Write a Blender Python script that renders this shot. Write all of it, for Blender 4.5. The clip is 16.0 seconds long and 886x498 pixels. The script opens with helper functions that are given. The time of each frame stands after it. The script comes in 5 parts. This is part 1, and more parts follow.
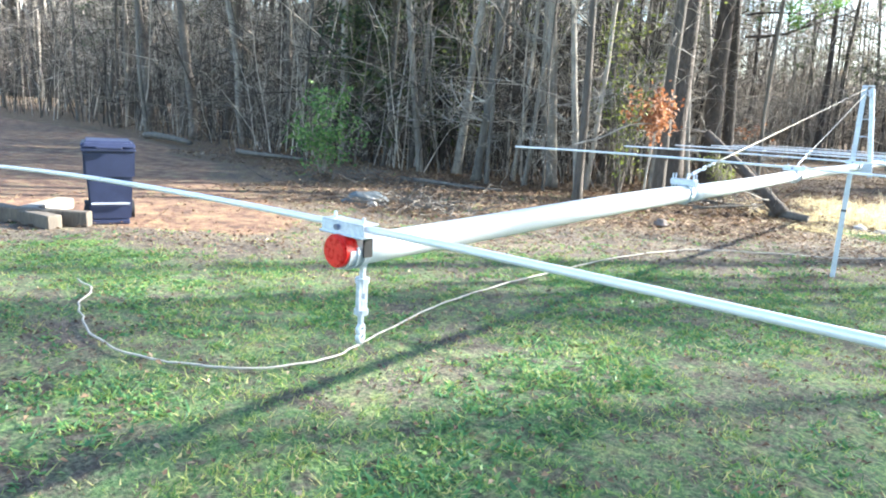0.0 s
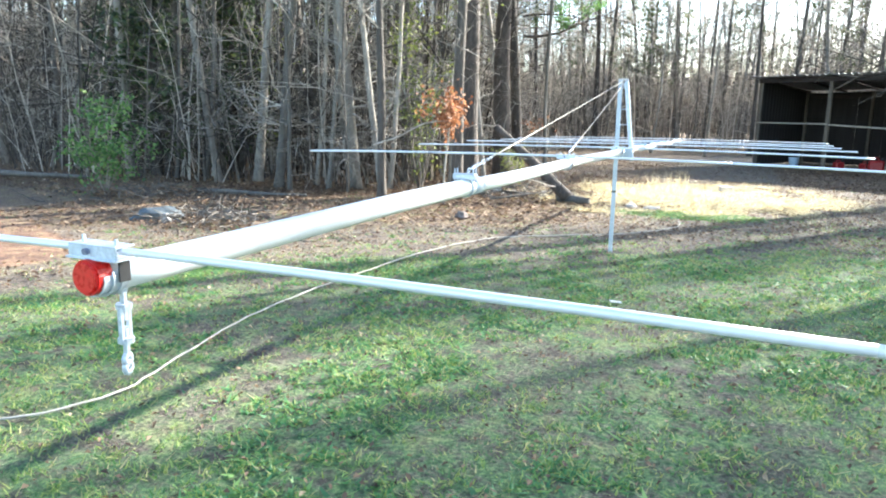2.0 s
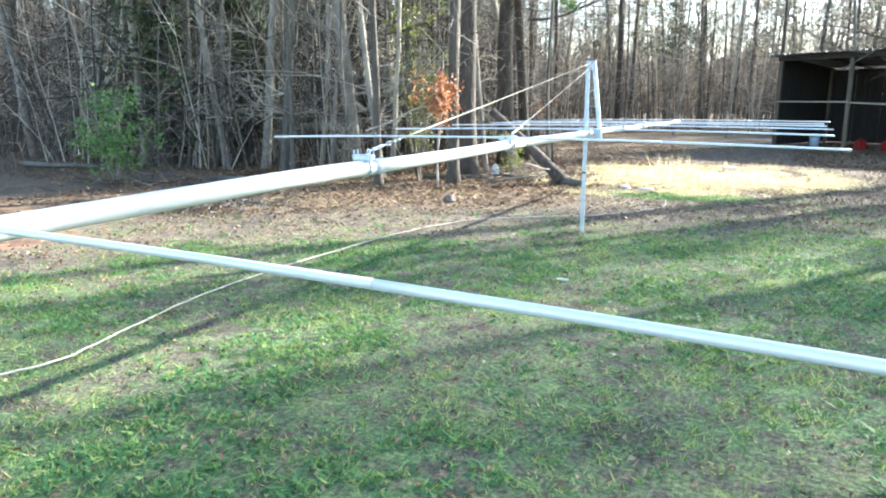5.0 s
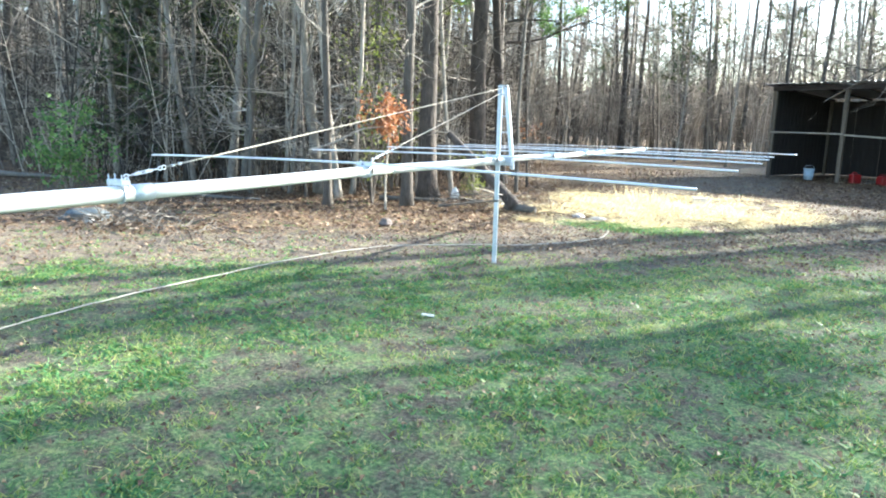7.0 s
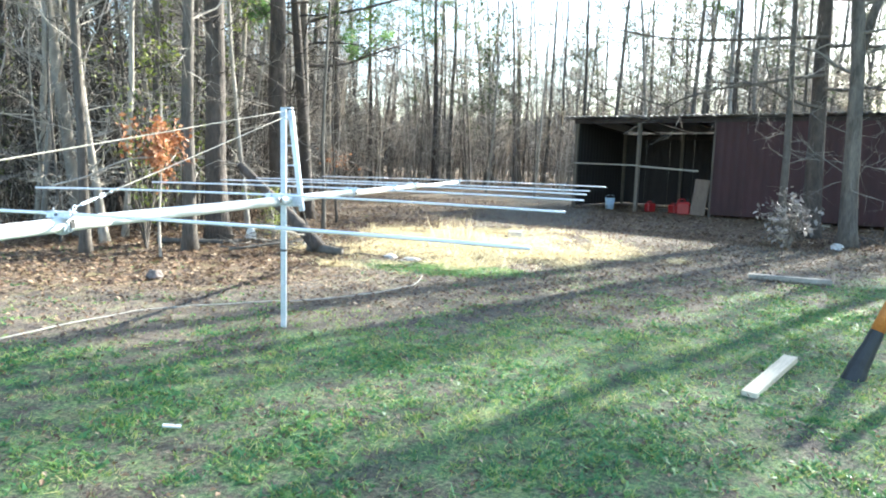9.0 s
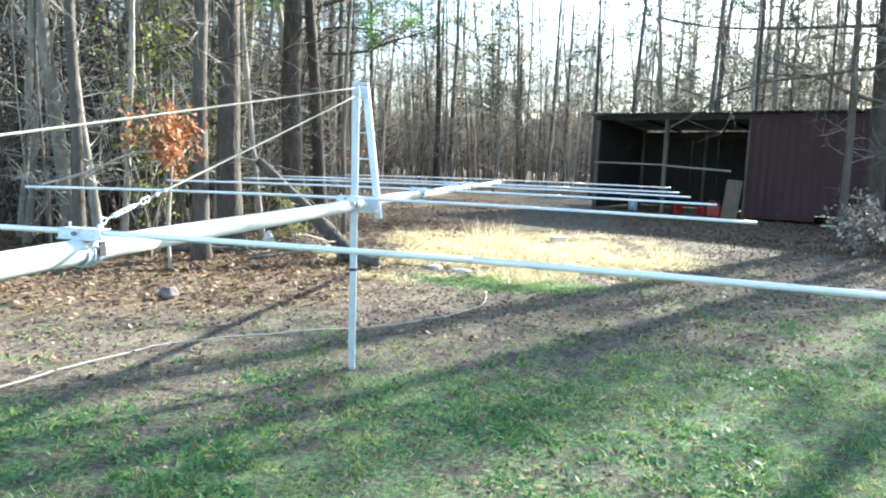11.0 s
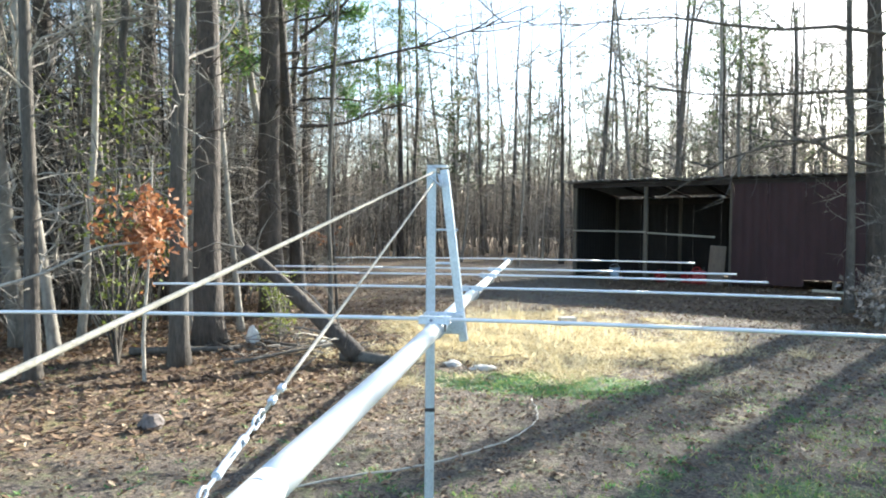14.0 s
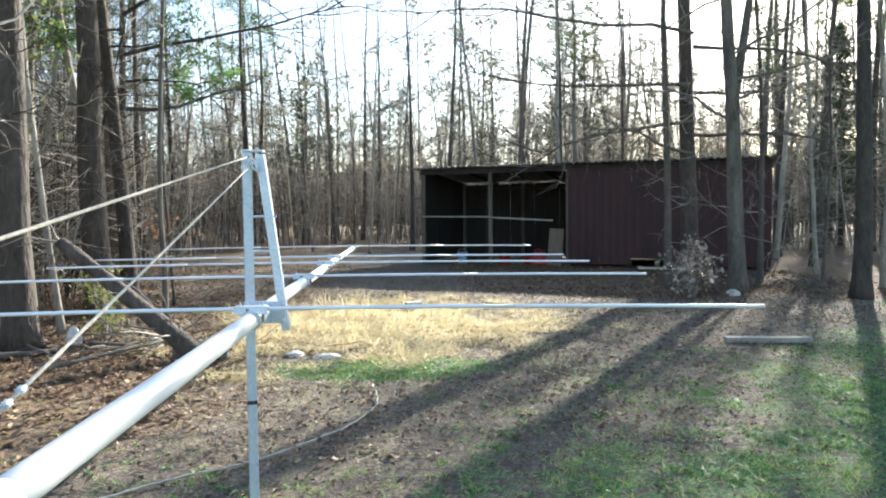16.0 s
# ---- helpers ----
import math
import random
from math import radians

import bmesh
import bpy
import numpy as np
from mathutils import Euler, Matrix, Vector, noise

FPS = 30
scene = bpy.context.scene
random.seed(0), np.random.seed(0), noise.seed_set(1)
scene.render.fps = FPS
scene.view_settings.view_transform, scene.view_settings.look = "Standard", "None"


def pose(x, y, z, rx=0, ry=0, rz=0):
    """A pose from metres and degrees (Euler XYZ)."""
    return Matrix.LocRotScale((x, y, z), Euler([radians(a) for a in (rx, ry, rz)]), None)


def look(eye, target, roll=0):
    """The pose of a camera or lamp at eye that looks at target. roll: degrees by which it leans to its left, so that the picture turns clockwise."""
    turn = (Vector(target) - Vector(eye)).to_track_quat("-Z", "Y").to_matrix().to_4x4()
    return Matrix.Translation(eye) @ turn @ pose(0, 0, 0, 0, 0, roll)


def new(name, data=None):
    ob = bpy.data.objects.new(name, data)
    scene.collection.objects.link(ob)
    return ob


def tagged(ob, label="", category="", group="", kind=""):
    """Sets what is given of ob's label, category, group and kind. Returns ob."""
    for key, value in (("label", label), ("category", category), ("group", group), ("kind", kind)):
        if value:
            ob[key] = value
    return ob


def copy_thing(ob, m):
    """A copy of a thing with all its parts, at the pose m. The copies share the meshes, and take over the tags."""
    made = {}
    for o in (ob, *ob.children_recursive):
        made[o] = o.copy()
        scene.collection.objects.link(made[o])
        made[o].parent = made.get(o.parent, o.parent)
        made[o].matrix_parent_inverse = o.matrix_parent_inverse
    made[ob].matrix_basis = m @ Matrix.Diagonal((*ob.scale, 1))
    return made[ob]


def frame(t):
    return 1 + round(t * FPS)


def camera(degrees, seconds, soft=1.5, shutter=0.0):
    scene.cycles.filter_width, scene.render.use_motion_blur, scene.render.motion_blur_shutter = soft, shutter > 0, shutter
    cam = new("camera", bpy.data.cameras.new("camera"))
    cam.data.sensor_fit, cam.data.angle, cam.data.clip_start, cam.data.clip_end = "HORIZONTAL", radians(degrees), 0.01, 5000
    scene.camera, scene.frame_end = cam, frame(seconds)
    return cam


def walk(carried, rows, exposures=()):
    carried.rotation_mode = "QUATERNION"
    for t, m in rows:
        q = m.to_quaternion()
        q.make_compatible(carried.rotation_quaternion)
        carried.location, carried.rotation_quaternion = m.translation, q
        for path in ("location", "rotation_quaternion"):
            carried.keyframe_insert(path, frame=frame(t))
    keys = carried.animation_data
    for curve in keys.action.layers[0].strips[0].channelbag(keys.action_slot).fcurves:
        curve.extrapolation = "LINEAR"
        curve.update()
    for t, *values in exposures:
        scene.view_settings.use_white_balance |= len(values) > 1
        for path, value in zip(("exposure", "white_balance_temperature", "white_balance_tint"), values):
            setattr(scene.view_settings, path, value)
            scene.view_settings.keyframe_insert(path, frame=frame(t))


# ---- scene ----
cam = camera(65.7, 16.0, soft=2.0)
PATH = [
    (0, (1.291, -7.937, 1.483), (0.051, -6.419, 1.084), 3.3),
    (0.5, (1.298, -7.945, 1.488), (0.093, -6.393, 1.114), 2.7),
    (1, (1.315, -7.935, 1.49), (0.207, -6.311, 1.125), 2.8),
    (1.5, (1.33, -7.906, 1.483), (0.303, -6.248, 1.041), 0.9),
    (2, (1.381, -7.883, 1.493), (0.591, -6.084, 1.118), 0.9),
    (2.5, (1.441, -7.856, 1.492), (0.863, -5.973, 1.148), 1.3),
    (3, (1.492, -7.84, 1.492), (1.063, -5.916, 1.153), 1.0),
    (3.5, (1.549, -7.799, 1.488), (1.122, -5.873, 1.158), 0.9),
    (4, (1.674, -7.754, 1.469), (1.073, -5.889, 1.068), 1.3),
    (4.5, (1.902, -7.827, 1.484), (1.159, -6.026, 1.031), 2.1),
    (4.7, (1.987, -7.815, 1.485), (1.183, -6.037, 1.046), 0.9),
    (6.8, (3.031, -7.0, 1.524), (1.937, -5.372, 1.133), 1.1),
    (7, (3.115, -6.865, 1.532), (2.176, -5.136, 1.171), 1.4),
    (7.5, (3.167, -6.526, 1.556), (2.473, -4.687, 1.189), 2.7),
    (8, (3.132, -6.174, 1.534), (2.396, -4.338, 1.239), 3.6),
    (8.5, (3.008, -5.848, 1.525), (2.273, -4.011, 1.235), 3.9),
    (9, (2.802, -5.482, 1.557), (2.338, -3.555, 1.293), 1.7),
    (9.2, (2.693, -5.342, 1.546), (2.188, -3.42, 1.324), 2.4),
    (11.3, (1.387, -4.171, 1.474), (1.015, -2.227, 1.186), 1.7),
    (11.5, (1.255, -4.061, 1.494), (0.945, -2.111, 1.174), 1.4),
    (12, (1.016, -3.771, 1.521), (0.552, -1.834, 1.344), -0.9),
    (12.5, (0.804, -3.545, 1.527), (0.449, -1.589, 1.307), 2.3),
    (13, (0.615, -3.417, 1.571), (0.327, -1.45, 1.347), 1.1),
    (13.3, (0.556, -3.367, 1.562), (0.213, -1.411, 1.33), 1.7),
    (13.5, (0.558, -3.382, 1.595), (0.238, -1.421, 1.369), 0.8),
    (14, (0.573, -3.392, 1.645), (0.287, -1.413, 1.575), 0.5),
    (14.5, (0.591, -3.388, 1.654), (0.375, -1.4, 1.622), 0.9),
    (15, (0.633, -3.4, 1.661), (0.537, -1.404, 1.599), 0.5),
    (15.5, (0.687, -3.395, 1.651), (0.721, -1.396, 1.59), -0.3),
    (16, (0.743, -3.371, 1.632), (0.875, -1.378, 1.526), -0.5),
]
walk(cam, [(t, look(eye, target, roll)) for t, eye, target, roll in PATH], [(0, 2.68, 6150, 8), (9, 2.66, 6050, 4), (11.5, 2.38, 6000, 3), (14, 2.08, 6200, 6), (16, 1.96, 6300, 7)])

# ---- world, sun and exposure ----
SUN_AZ, SUN_EL = radians(34.0), radians(24.0)
world = bpy.data.worlds.new("world")
scene.world = world
world.use_nodes = True
wn = world.node_tree.nodes
sky = wn.new("ShaderNodeTexSky")
sky.sky_type = "NISHITA"
sky.sun_disc = False
sky.sun_elevation = SUN_EL
sky.sun_rotation = SUN_AZ
sky.air_density = 1.0
sky.dust_density = 0.8
world.node_tree.links.new(sky.outputs[0], wn["Background"].inputs[0])
wn["Background"].inputs[1].default_value = 0.10
sun = new("sun", bpy.data.lights.new("sun", "SUN"))
sun.data.energy = 5.0
sun.data.angle = radians(0.9)
sun.data.color = (1.0, 0.93, 0.82)
SUN_DIR = Vector((math.sin(SUN_AZ) * math.cos(SUN_EL), math.cos(SUN_AZ) * math.cos(SUN_EL), math.sin(SUN_EL)))
sun.matrix_world = look(SUN_DIR * 60, (0, 0, 0))

# ---- materials ----
def material(name, rough=0.6, metal=0.0):
    m = bpy.data.materials.new(name)
    m.use_nodes = True
    b = m.node_tree.nodes["Principled BSDF"]
    b.inputs["Roughness"].default_value = rough
    b.inputs["Metallic"].default_value = metal
    return m, m.node_tree.nodes, m.node_tree.links, b


def ramp(nodes, links, src, stops, interp="LINEAR"):
    r = nodes.new("ShaderNodeValToRGB")
    r.color_ramp.interpolation = interp
    e = r.color_ramp.elements
    while len(e) < len(stops):
        e.new(0.5)
    for k, (p, c) in enumerate(stops):
        e[k].position = p
        e[k].color = (*c, 1) if len(c) == 3 else c
    links.new(src, r.inputs[0])
    return r.outputs[0]


def noise_tex(nodes, links, vec, scale, detail=4.0, rough=0.6, stretch=None):
    n = nodes.new("ShaderNodeTexNoise")
    n.inputs["Scale"].default_value = scale
    n.inputs["Detail"].default_value = detail
    n.inputs["Roughness"].default_value = rough
    if stretch:
        mp = nodes.new("ShaderNodeMapping")
        mp.inputs["Scale"].default_value = stretch
        links.new(vec, mp.inputs[0])
        vec = mp.outputs[0]
    links.new(vec, n.inputs["Vector"])
    return n.outputs[0]


def mix(nodes, links, fac, a, b, mode="MIX"):
    m = nodes.new("ShaderNodeMix")
    m.data_type = "RGBA"
    m.blend_type = mode
    for sock, v in ((m.inputs[0], fac), (m.inputs[6], a), (m.inputs[7], b)):
        if isinstance(v, (int, float)):
            sock.default_value = v
        elif isinstance(v, tuple):
            sock.default_value = (*v, 1)
        else:
            links.new(v, sock)
    return m.outputs[2]


def bump(nodes, links, b, height, strength=0.4, distance=0.01):
    k = nodes.new("ShaderNodeBump")
    k.inputs["Strength"].default_value = strength
    k.inputs["Distance"].default_value = distance
    links.new(height, k.inputs["Height"])
    links.new(k.outputs[0], b.inputs["Normal"])


def simple(name, lo, hi, rough=0.6, metal=0.0, scale=12.0, stretch=None, relief=0.2, dist=0.003, fine=90.0, vary=0.25, grain=0.35):
    """Two colours mixed by noise at two scales, a little different on every object."""
    m, n, l, b = material(name, rough, metal)
    co = n.new("ShaderNodeTexCoord").outputs["Object"]
    big = noise_tex(n, l, co, scale, 5, 0.6, stretch)
    small = noise_tex(n, l, co, fine, 3, 0.6, stretch)
    c = ramp(n, l, big, [(0.32, lo), (0.7, hi)])
    c = mix(n, l, grain, c, ramp(n, l, small, [(0.3, tuple(v * 0.55 for v in lo)), (0.7, tuple(min(1, v * 1.25) for v in hi))]))
    info = n.new("ShaderNodeObjectInfo").outputs["Random"]
    c = mix(n, l, 1.0, c, ramp(n, l, info, [(0, (1 - vary,) * 3), (1, (1 + vary * 0.4,) * 3)]), "MULTIPLY")
    l.new(c, b.inputs["Base Color"])
    l.new(ramp(n, l, small, [(0.2, (max(0.05, rough - 0.12),) * 3), (0.8, (min(1, rough + 0.12),) * 3)]), b.inputs["Roughness"])
    bump(n, l, b, small, relief, dist)
    return m


M_BARK = simple("bark_grey", (0.04, 0.033, 0.028), (0.21, 0.18, 0.152), 0.9, 0, 5, (1, 1, 0.22), 0.9, 0.02, 34, 0.45)
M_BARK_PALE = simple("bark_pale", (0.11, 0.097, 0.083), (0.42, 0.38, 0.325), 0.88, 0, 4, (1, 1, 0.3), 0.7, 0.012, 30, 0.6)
M_BARK_PINE = simple("bark_pine", (0.026, 0.021, 0.018), (0.125, 0.10, 0.084), 0.92, 0, 7, (1, 1, 0.3), 1.0, 0.03, 26, 0.4)
M_TWIG = simple("twigs", (0.11, 0.095, 0.08), (0.50, 0.45, 0.38), 0.85, 0, 3, None, 0.3, 0.002, 40, 0.5)
M_DEAD = simple("dead_wood", (0.035, 0.03, 0.026), (0.20, 0.18, 0.155), 0.85, 0, 6, (1, 1, 0.3), 0.7, 0.01, 40, 0.2)
M_LUMBER = simple("weathered_lumber", (0.20, 0.18, 0.15), (0.44, 0.40, 0.34), 0.8, 0, 5, (1, 0.1, 1), 0.5, 0.003, 50, 0.2)
M_TANBOARD = simple("tan_board", (0.13, 0.095, 0.075), (0.26, 0.20, 0.155), 0.8, 0, 5, (1, 1, 0.2), 0.4, 0.003, 50, 0.1)
M_LUMBER_NEW = simple("fresh_lumber", (0.48, 0.41, 0.29), (0.72, 0.65, 0.51), 0.75, 0, 5, (1, 0.1, 1), 0.4, 0.002, 50, 0.2)
M_ALU = simple("aluminium", (0.80, 0.80, 0.79), (0.88, 0.88, 0.87), 0.42, 0.2, 3, (1, 1, 1), 0.04, 0.001, 120, 0.03, 0.06)
M_ALU_EL = simple("element_aluminium", (0.80, 0.81, 0.86), (0.90, 0.90, 0.94), 0.38, 0.25, 4, None, 0.03, 0.001, 120, 0.03, 0.05)
M_GALV = simple("galvanised_steel", (0.52, 0.57, 0.66), (0.70, 0.75, 0.82), 0.45, 0.4, 14, None, 0.1, 0.001, 110, 0.1)
M_DARKSTEEL = simple("dark_steel", (0.10, 0.11, 0.16), (0.22, 0.24, 0.32), 0.45, 0.5, 14, None, 0.1, 0.001, 110, 0.1)
M_CAP = simple("red_vinyl", (0.62, 0.012, 0.012), (0.80, 0.03, 0.022), 0.3, 0, 8, None, 0.1, 0.001, 80, 0.05)
M_BLACK = simple("black_rubber", (0.012, 0.012, 0.013), (0.04, 0.04, 0.042), 0.6, 0, 10, None, 0.2, 0.002, 70, 0.1)
M_ROPE = simple("truss_rope", (0.38, 0.34, 0.27), (0.66, 0.60, 0.50), 0.85, 0, 40, None, 0.6, 0.002, 200, 0.1)
M_CORD = simple("lawn_cord", (0.30, 0.28, 0.24), (0.52, 0.49, 0.43), 0.8, 0, 20, None, 0.5, 0.002, 160, 0.1)
M_BIN = simple("navy_plastic", (0.012, 0.018, 0.052), (0.026, 0.036, 0.088), 0.5, 0, 4, None, 0.15, 0.001, 90, 0.05)
M_WALL = simple("maroon_sheet_metal", (0.026, 0.009, 0.011), (0.058, 0.020, 0.024), 0.65, 0.1, 2, (1, 1, 0.4), 0.2, 0.003, 40, 0.15)
M_ROOF = simple("corrugated_steel", (0.30, 0.30, 0.31), (0.58, 0.58, 0.59), 0.5, 0.5, 3, (1, 0.3, 1), 0.15, 0.002, 50, 0.1)
M_SHEDWOOD = simple("shed_timber", (0.06, 0.05, 0.042), (0.20, 0.17, 0.135), 0.85, 0, 5, (1, 1, 0.2), 0.6, 0.004, 50, 0.2)
# near-black, with the shade inside the open bays put into the colour
M_SHADED_SHEET = simple("shaded_sheet", (0.012, 0.011, 0.011), (0.032, 0.027, 0.026), 0.85, 0, 5, (1, 1, 0.2), 0.6, 0.004, 50, 0.2)
M_STONE = simple("pale_stone", (0.36, 0.34, 0.31), (0.66, 0.63, 0.58), 0.85, 0, 8, None, 0.6, 0.01, 50, 0.15)
M_WHITE = simple("white_stone", (0.62, 0.61, 0.58), (0.84, 0.83, 0.80), 0.8, 0, 8, None, 0.5, 0.006, 50, 0.05)
M_FIELDSTONE = simple("field_stone", (0.10, 0.08, 0.072), (0.24, 0.20, 0.18), 0.9, 0, 8, None, 0.6, 0.01, 40, 0.1)
M_TARP = simple("faded_tarp", (0.05, 0.07, 0.085), (0.16, 0.19, 0.20), 0.6, 0, 5, None, 0.4, 0.01, 30, 0.1)
M_REDPLASTIC = simple("red_plastic", (0.22, 0.008, 0.012), (0.38, 0.02, 0.022), 0.4, 0, 6, None, 0.1, 0.001, 60, 0.1)
M_BLUEPLASTIC = simple("pale_blue_plastic", (0.25, 0.36, 0.48), (0.42, 0.55, 0.68), 0.45, 0, 6, None, 0.1, 0.001, 60, 0.1)
# shed timber darkened in colour for the shade under the roof
M_SHADED_TIMBER = simple("shaded_timber", (0.018, 0.012, 0.012), (0.05, 0.038, 0.034), 0.8, 0, 5, (0.2, 1, 1), 0.5, 0.004, 50, 0.2)
M_ORANGE = simple("orange_paint", (0.42, 0.13, 0.02), (0.62, 0.24, 0.05), 0.55, 0, 8, None, 0.2, 0.002, 60, 0.1)

M_FAR = simple("distant_wood", (0.05, 0.044, 0.04), (0.30, 0.27, 0.24), 0.95, 0, 1.3, (1, 1, 0.12), 0.5, 0.3, 5.0, 0.0)


def leafy(name, stops, rough=0.6, glow=0.0):
    """Colour by island, for blades, leaves and needles; light passes through a little."""
    m, n, l, b = material(name, rough)
    g = n.new("ShaderNodeNewGeometry")
    c = ramp(n, l, g.outputs["Random Per Island"], stops)
    l.new(c, b.inputs["Base Color"])
    if glow:
        t = n.new("ShaderNodeBsdfTranslucent")
        l.new(c, t.inputs[0])
        a = n.new("ShaderNodeMixShader")
        a.inputs[0].default_value = glow
        l.new(b.outputs[0], a.inputs[1])
        l.new(t.outputs[0], a.inputs[2])
        l.new(a.outputs[0], n["Material Output"].inputs[0])
    return m


M_GRASS = leafy("grass_blades", [(0, (0.06, 0.16, 0.055)), (0.3, (0.13, 0.27, 0.08)), (0.55, (0.26, 0.38, 0.09)), (0.76, (0.40, 0.46, 0.13)), (1, (0.54, 0.46, 0.24))], 0.55, 0.45)
M_CLOVER = leafy("clover_leaves", [(0, (0.045, 0.15, 0.065)), (0.5, (0.10, 0.26, 0.095)), (1, (0.24, 0.40, 0.11))], 0.5, 0.4)
# wide spread of stem tones, bright highlights and dark gaps put into the colour
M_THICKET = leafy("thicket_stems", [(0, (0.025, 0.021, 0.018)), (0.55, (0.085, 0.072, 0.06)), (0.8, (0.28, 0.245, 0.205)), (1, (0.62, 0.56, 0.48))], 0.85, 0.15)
# twigs made paler so that the colour carries sunlight and haze
M_FARTWIG_LIT = leafy("far_twigs_sunlit", [(0, (0.10, 0.09, 0.08)), (0.5, (0.34, 0.305, 0.265)), (1, (0.68, 0.62, 0.54))], 0.85, 0.5)
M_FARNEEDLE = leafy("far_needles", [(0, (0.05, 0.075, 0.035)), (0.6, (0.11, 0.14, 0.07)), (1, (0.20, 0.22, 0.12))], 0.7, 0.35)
# dry straw, raised in colour to carry the sun on the mound
M_STRAW = leafy("dry_grass", [(0, (0.40, 0.31, 0.15)), (0.5, (0.72, 0.62, 0.38)), (1, (0.90, 0.83, 0.60))], 0.7, 0.45)
M_THATCH = leafy("thatch", [(0, (0.12, 0.09, 0.055)), (0.6, (0.27, 0.22, 0.13)), (1, (0.50, 0.43, 0.27))], 0.75, 0.3)
M_LITTER = leafy("fallen_leaves", [(0, (0.06, 0.036, 0.024)), (0.5, (0.15, 0.092, 0.055)), (0.85, (0.28, 0.18, 0.105)), (1, (0.48, 0.37, 0.25))], 0.7, 0.2)
M_NEEDLE = leafy("pine_needles", [(0, (0.035, 0.075, 0.018)), (0.5, (0.08, 0.14, 0.03)), (1, (0.17, 0.22, 0.05))], 0.6, 0.35)
M_CEDAR = leafy("cedar_foliage", [(0, (0.02, 0.036, 0.018)), (0.6, (0.055, 0.085, 0.035)), (1, (0.14, 0.17, 0.06))], 0.65, 0.3)
M_SHRUB = leafy("shrub_leaves", [(0, (0.06, 0.14, 0.04)), (0.5, (0.13, 0.26, 0.07)), (1, (0.26, 0.38, 0.12))], 0.5, 0.4)
M_VINE = leafy("vine_leaves", [(0, (0.10, 0.14, 0.03)), (0.5, (0.20, 0.24, 0.05)), (1, (0.32, 0.34, 0.09))], 0.55, 0.4)
M_BEECH = leafy("orange_beech_leaves", [(0, (0.16, 0.055, 0.025)), (0.5, (0.33, 0.14, 0.06)), (1, (0.52, 0.28, 0.15))], 0.6, 0.4)
M_PALELEAF = leafy("pale_bush_leaves", [(0, (0.09, 0.08, 0.07)), (0.5, (0.22, 0.19, 0.17)), (1, (0.50, 0.44, 0.40))], 0.5, 0.2)


def ground_material():
    m, n, l, b = material("ground", 0.95)
    co = n.new("ShaderNodeTexCoord").outputs["Object"]
    zone = n.new("ShaderNodeVertexColor")
    zone.layer_name = "zone"
    sep = n.new("ShaderNodeSeparateColor")
    l.new(zone.outputs[0], sep.inputs[0])
    fine = noise_tex(n, l, co, 38, 6, 0.75)
    mid = noise_tex(n, l, co, 2.6, 6, 0.7)
    big = noise_tex(n, l, co, 0.55, 4, 0.6)
    grain = noise_tex(n, l, co, 130, 3, 0.7)
    soil = ramp(n, l, fine, [(0.37, (0.045, 0.034, 0.026)), (0.5, (0.15, 0.118, 0.092)), (0.63, (0.31, 0.25, 0.195))])
    green = ramp(n, l, fine, [(0.37, (0.016, 0.05, 0.02)), (0.5, (0.075, 0.17, 0.06)), (0.64, (0.21, 0.31, 0.105))])
    thatch = ramp(n, l, fine, [(0.3, (0.14, 0.115, 0.06)), (0.7, (0.42, 0.35, 0.20))])
    clay = ramp(n, l, mid, [(0.36, (0.085, 0.05, 0.034)), (0.5, (0.20, 0.11, 0.07)), (0.64, (0.36, 0.23, 0.155))])
    clay = mix(n, l, 0.35, clay, ramp(n, l, fine, [(0.3, (0.09, 0.05, 0.03)), (0.7, (0.46, 0.26, 0.17))]))
    leaf = ramp(n, l, fine, [(0.36, (0.045, 0.026, 0.016)), (0.5, (0.15, 0.088, 0.05)), (0.64, (0.36, 0.24, 0.15))])
    clump = noise_tex(n, l, co, 8.0, 5, 0.7)
    patch = mix(n, l, 0.62, mix(n, l, 0.5, mid, big), clump)
    lawn = mix(n, l, ramp(n, l, patch, [(0.40, (0, 0, 0)), (0.54, (1, 1, 1))]), soil, green)
    lawn = mix(n, l, ramp(n, l, mid, [(0.55, (0, 0, 0)), (0.72, (0.7, 0.7, 0.7))]), lawn, thatch)

    def edge(ch, lo=0.35, hi=0.65):
        a = n.new("ShaderNodeMath")
        a.operation = "ADD"
        l.new(sep.outputs[ch], a.inputs[0])
        k = n.new("ShaderNodeMath")
        k.operation = "MULTIPLY_ADD"
        l.new(mid, k.inputs[0])
        k.inputs[1].default_value = 0.9
        k.inputs[2].default_value = -0.45
        l.new(k.outputs[0], a.inputs[1])
        return ramp(n, l, a.outputs[0], [(lo, (0, 0, 0)), (hi, (1, 1, 1))])

    c = mix(n, l, edge(0), soil, lawn)
    c = mix(n, l, edge(2), c, leaf)
    c = mix(n, l, edge(1), c, clay)
    # straw ground, its pale tones lifted to stand for full sun
    dry = ramp(n, l, fine, [(0.36, (0.20, 0.14, 0.075)), (0.5, (0.56, 0.46, 0.28)), (0.64, (0.86, 0.77, 0.54))])
    k = n.new("ShaderNodeMath")
    k.operation = "MULTIPLY_ADD"
    l.new(clump, k.inputs[0])
    k.inputs[1].default_value = 1.2
    k.inputs[2].default_value = -0.6
    a = n.new("ShaderNodeMath")
    a.operation = "ADD"
    l.new(zone.outputs[1], a.inputs[0])
    l.new(k.outputs[0], a.inputs[1])
    c = mix(n, l, ramp(n, l, a.outputs[0], [(0.35, (0, 0, 0)), (0.6, (0.9, 0.9, 0.9))]), c, dry)
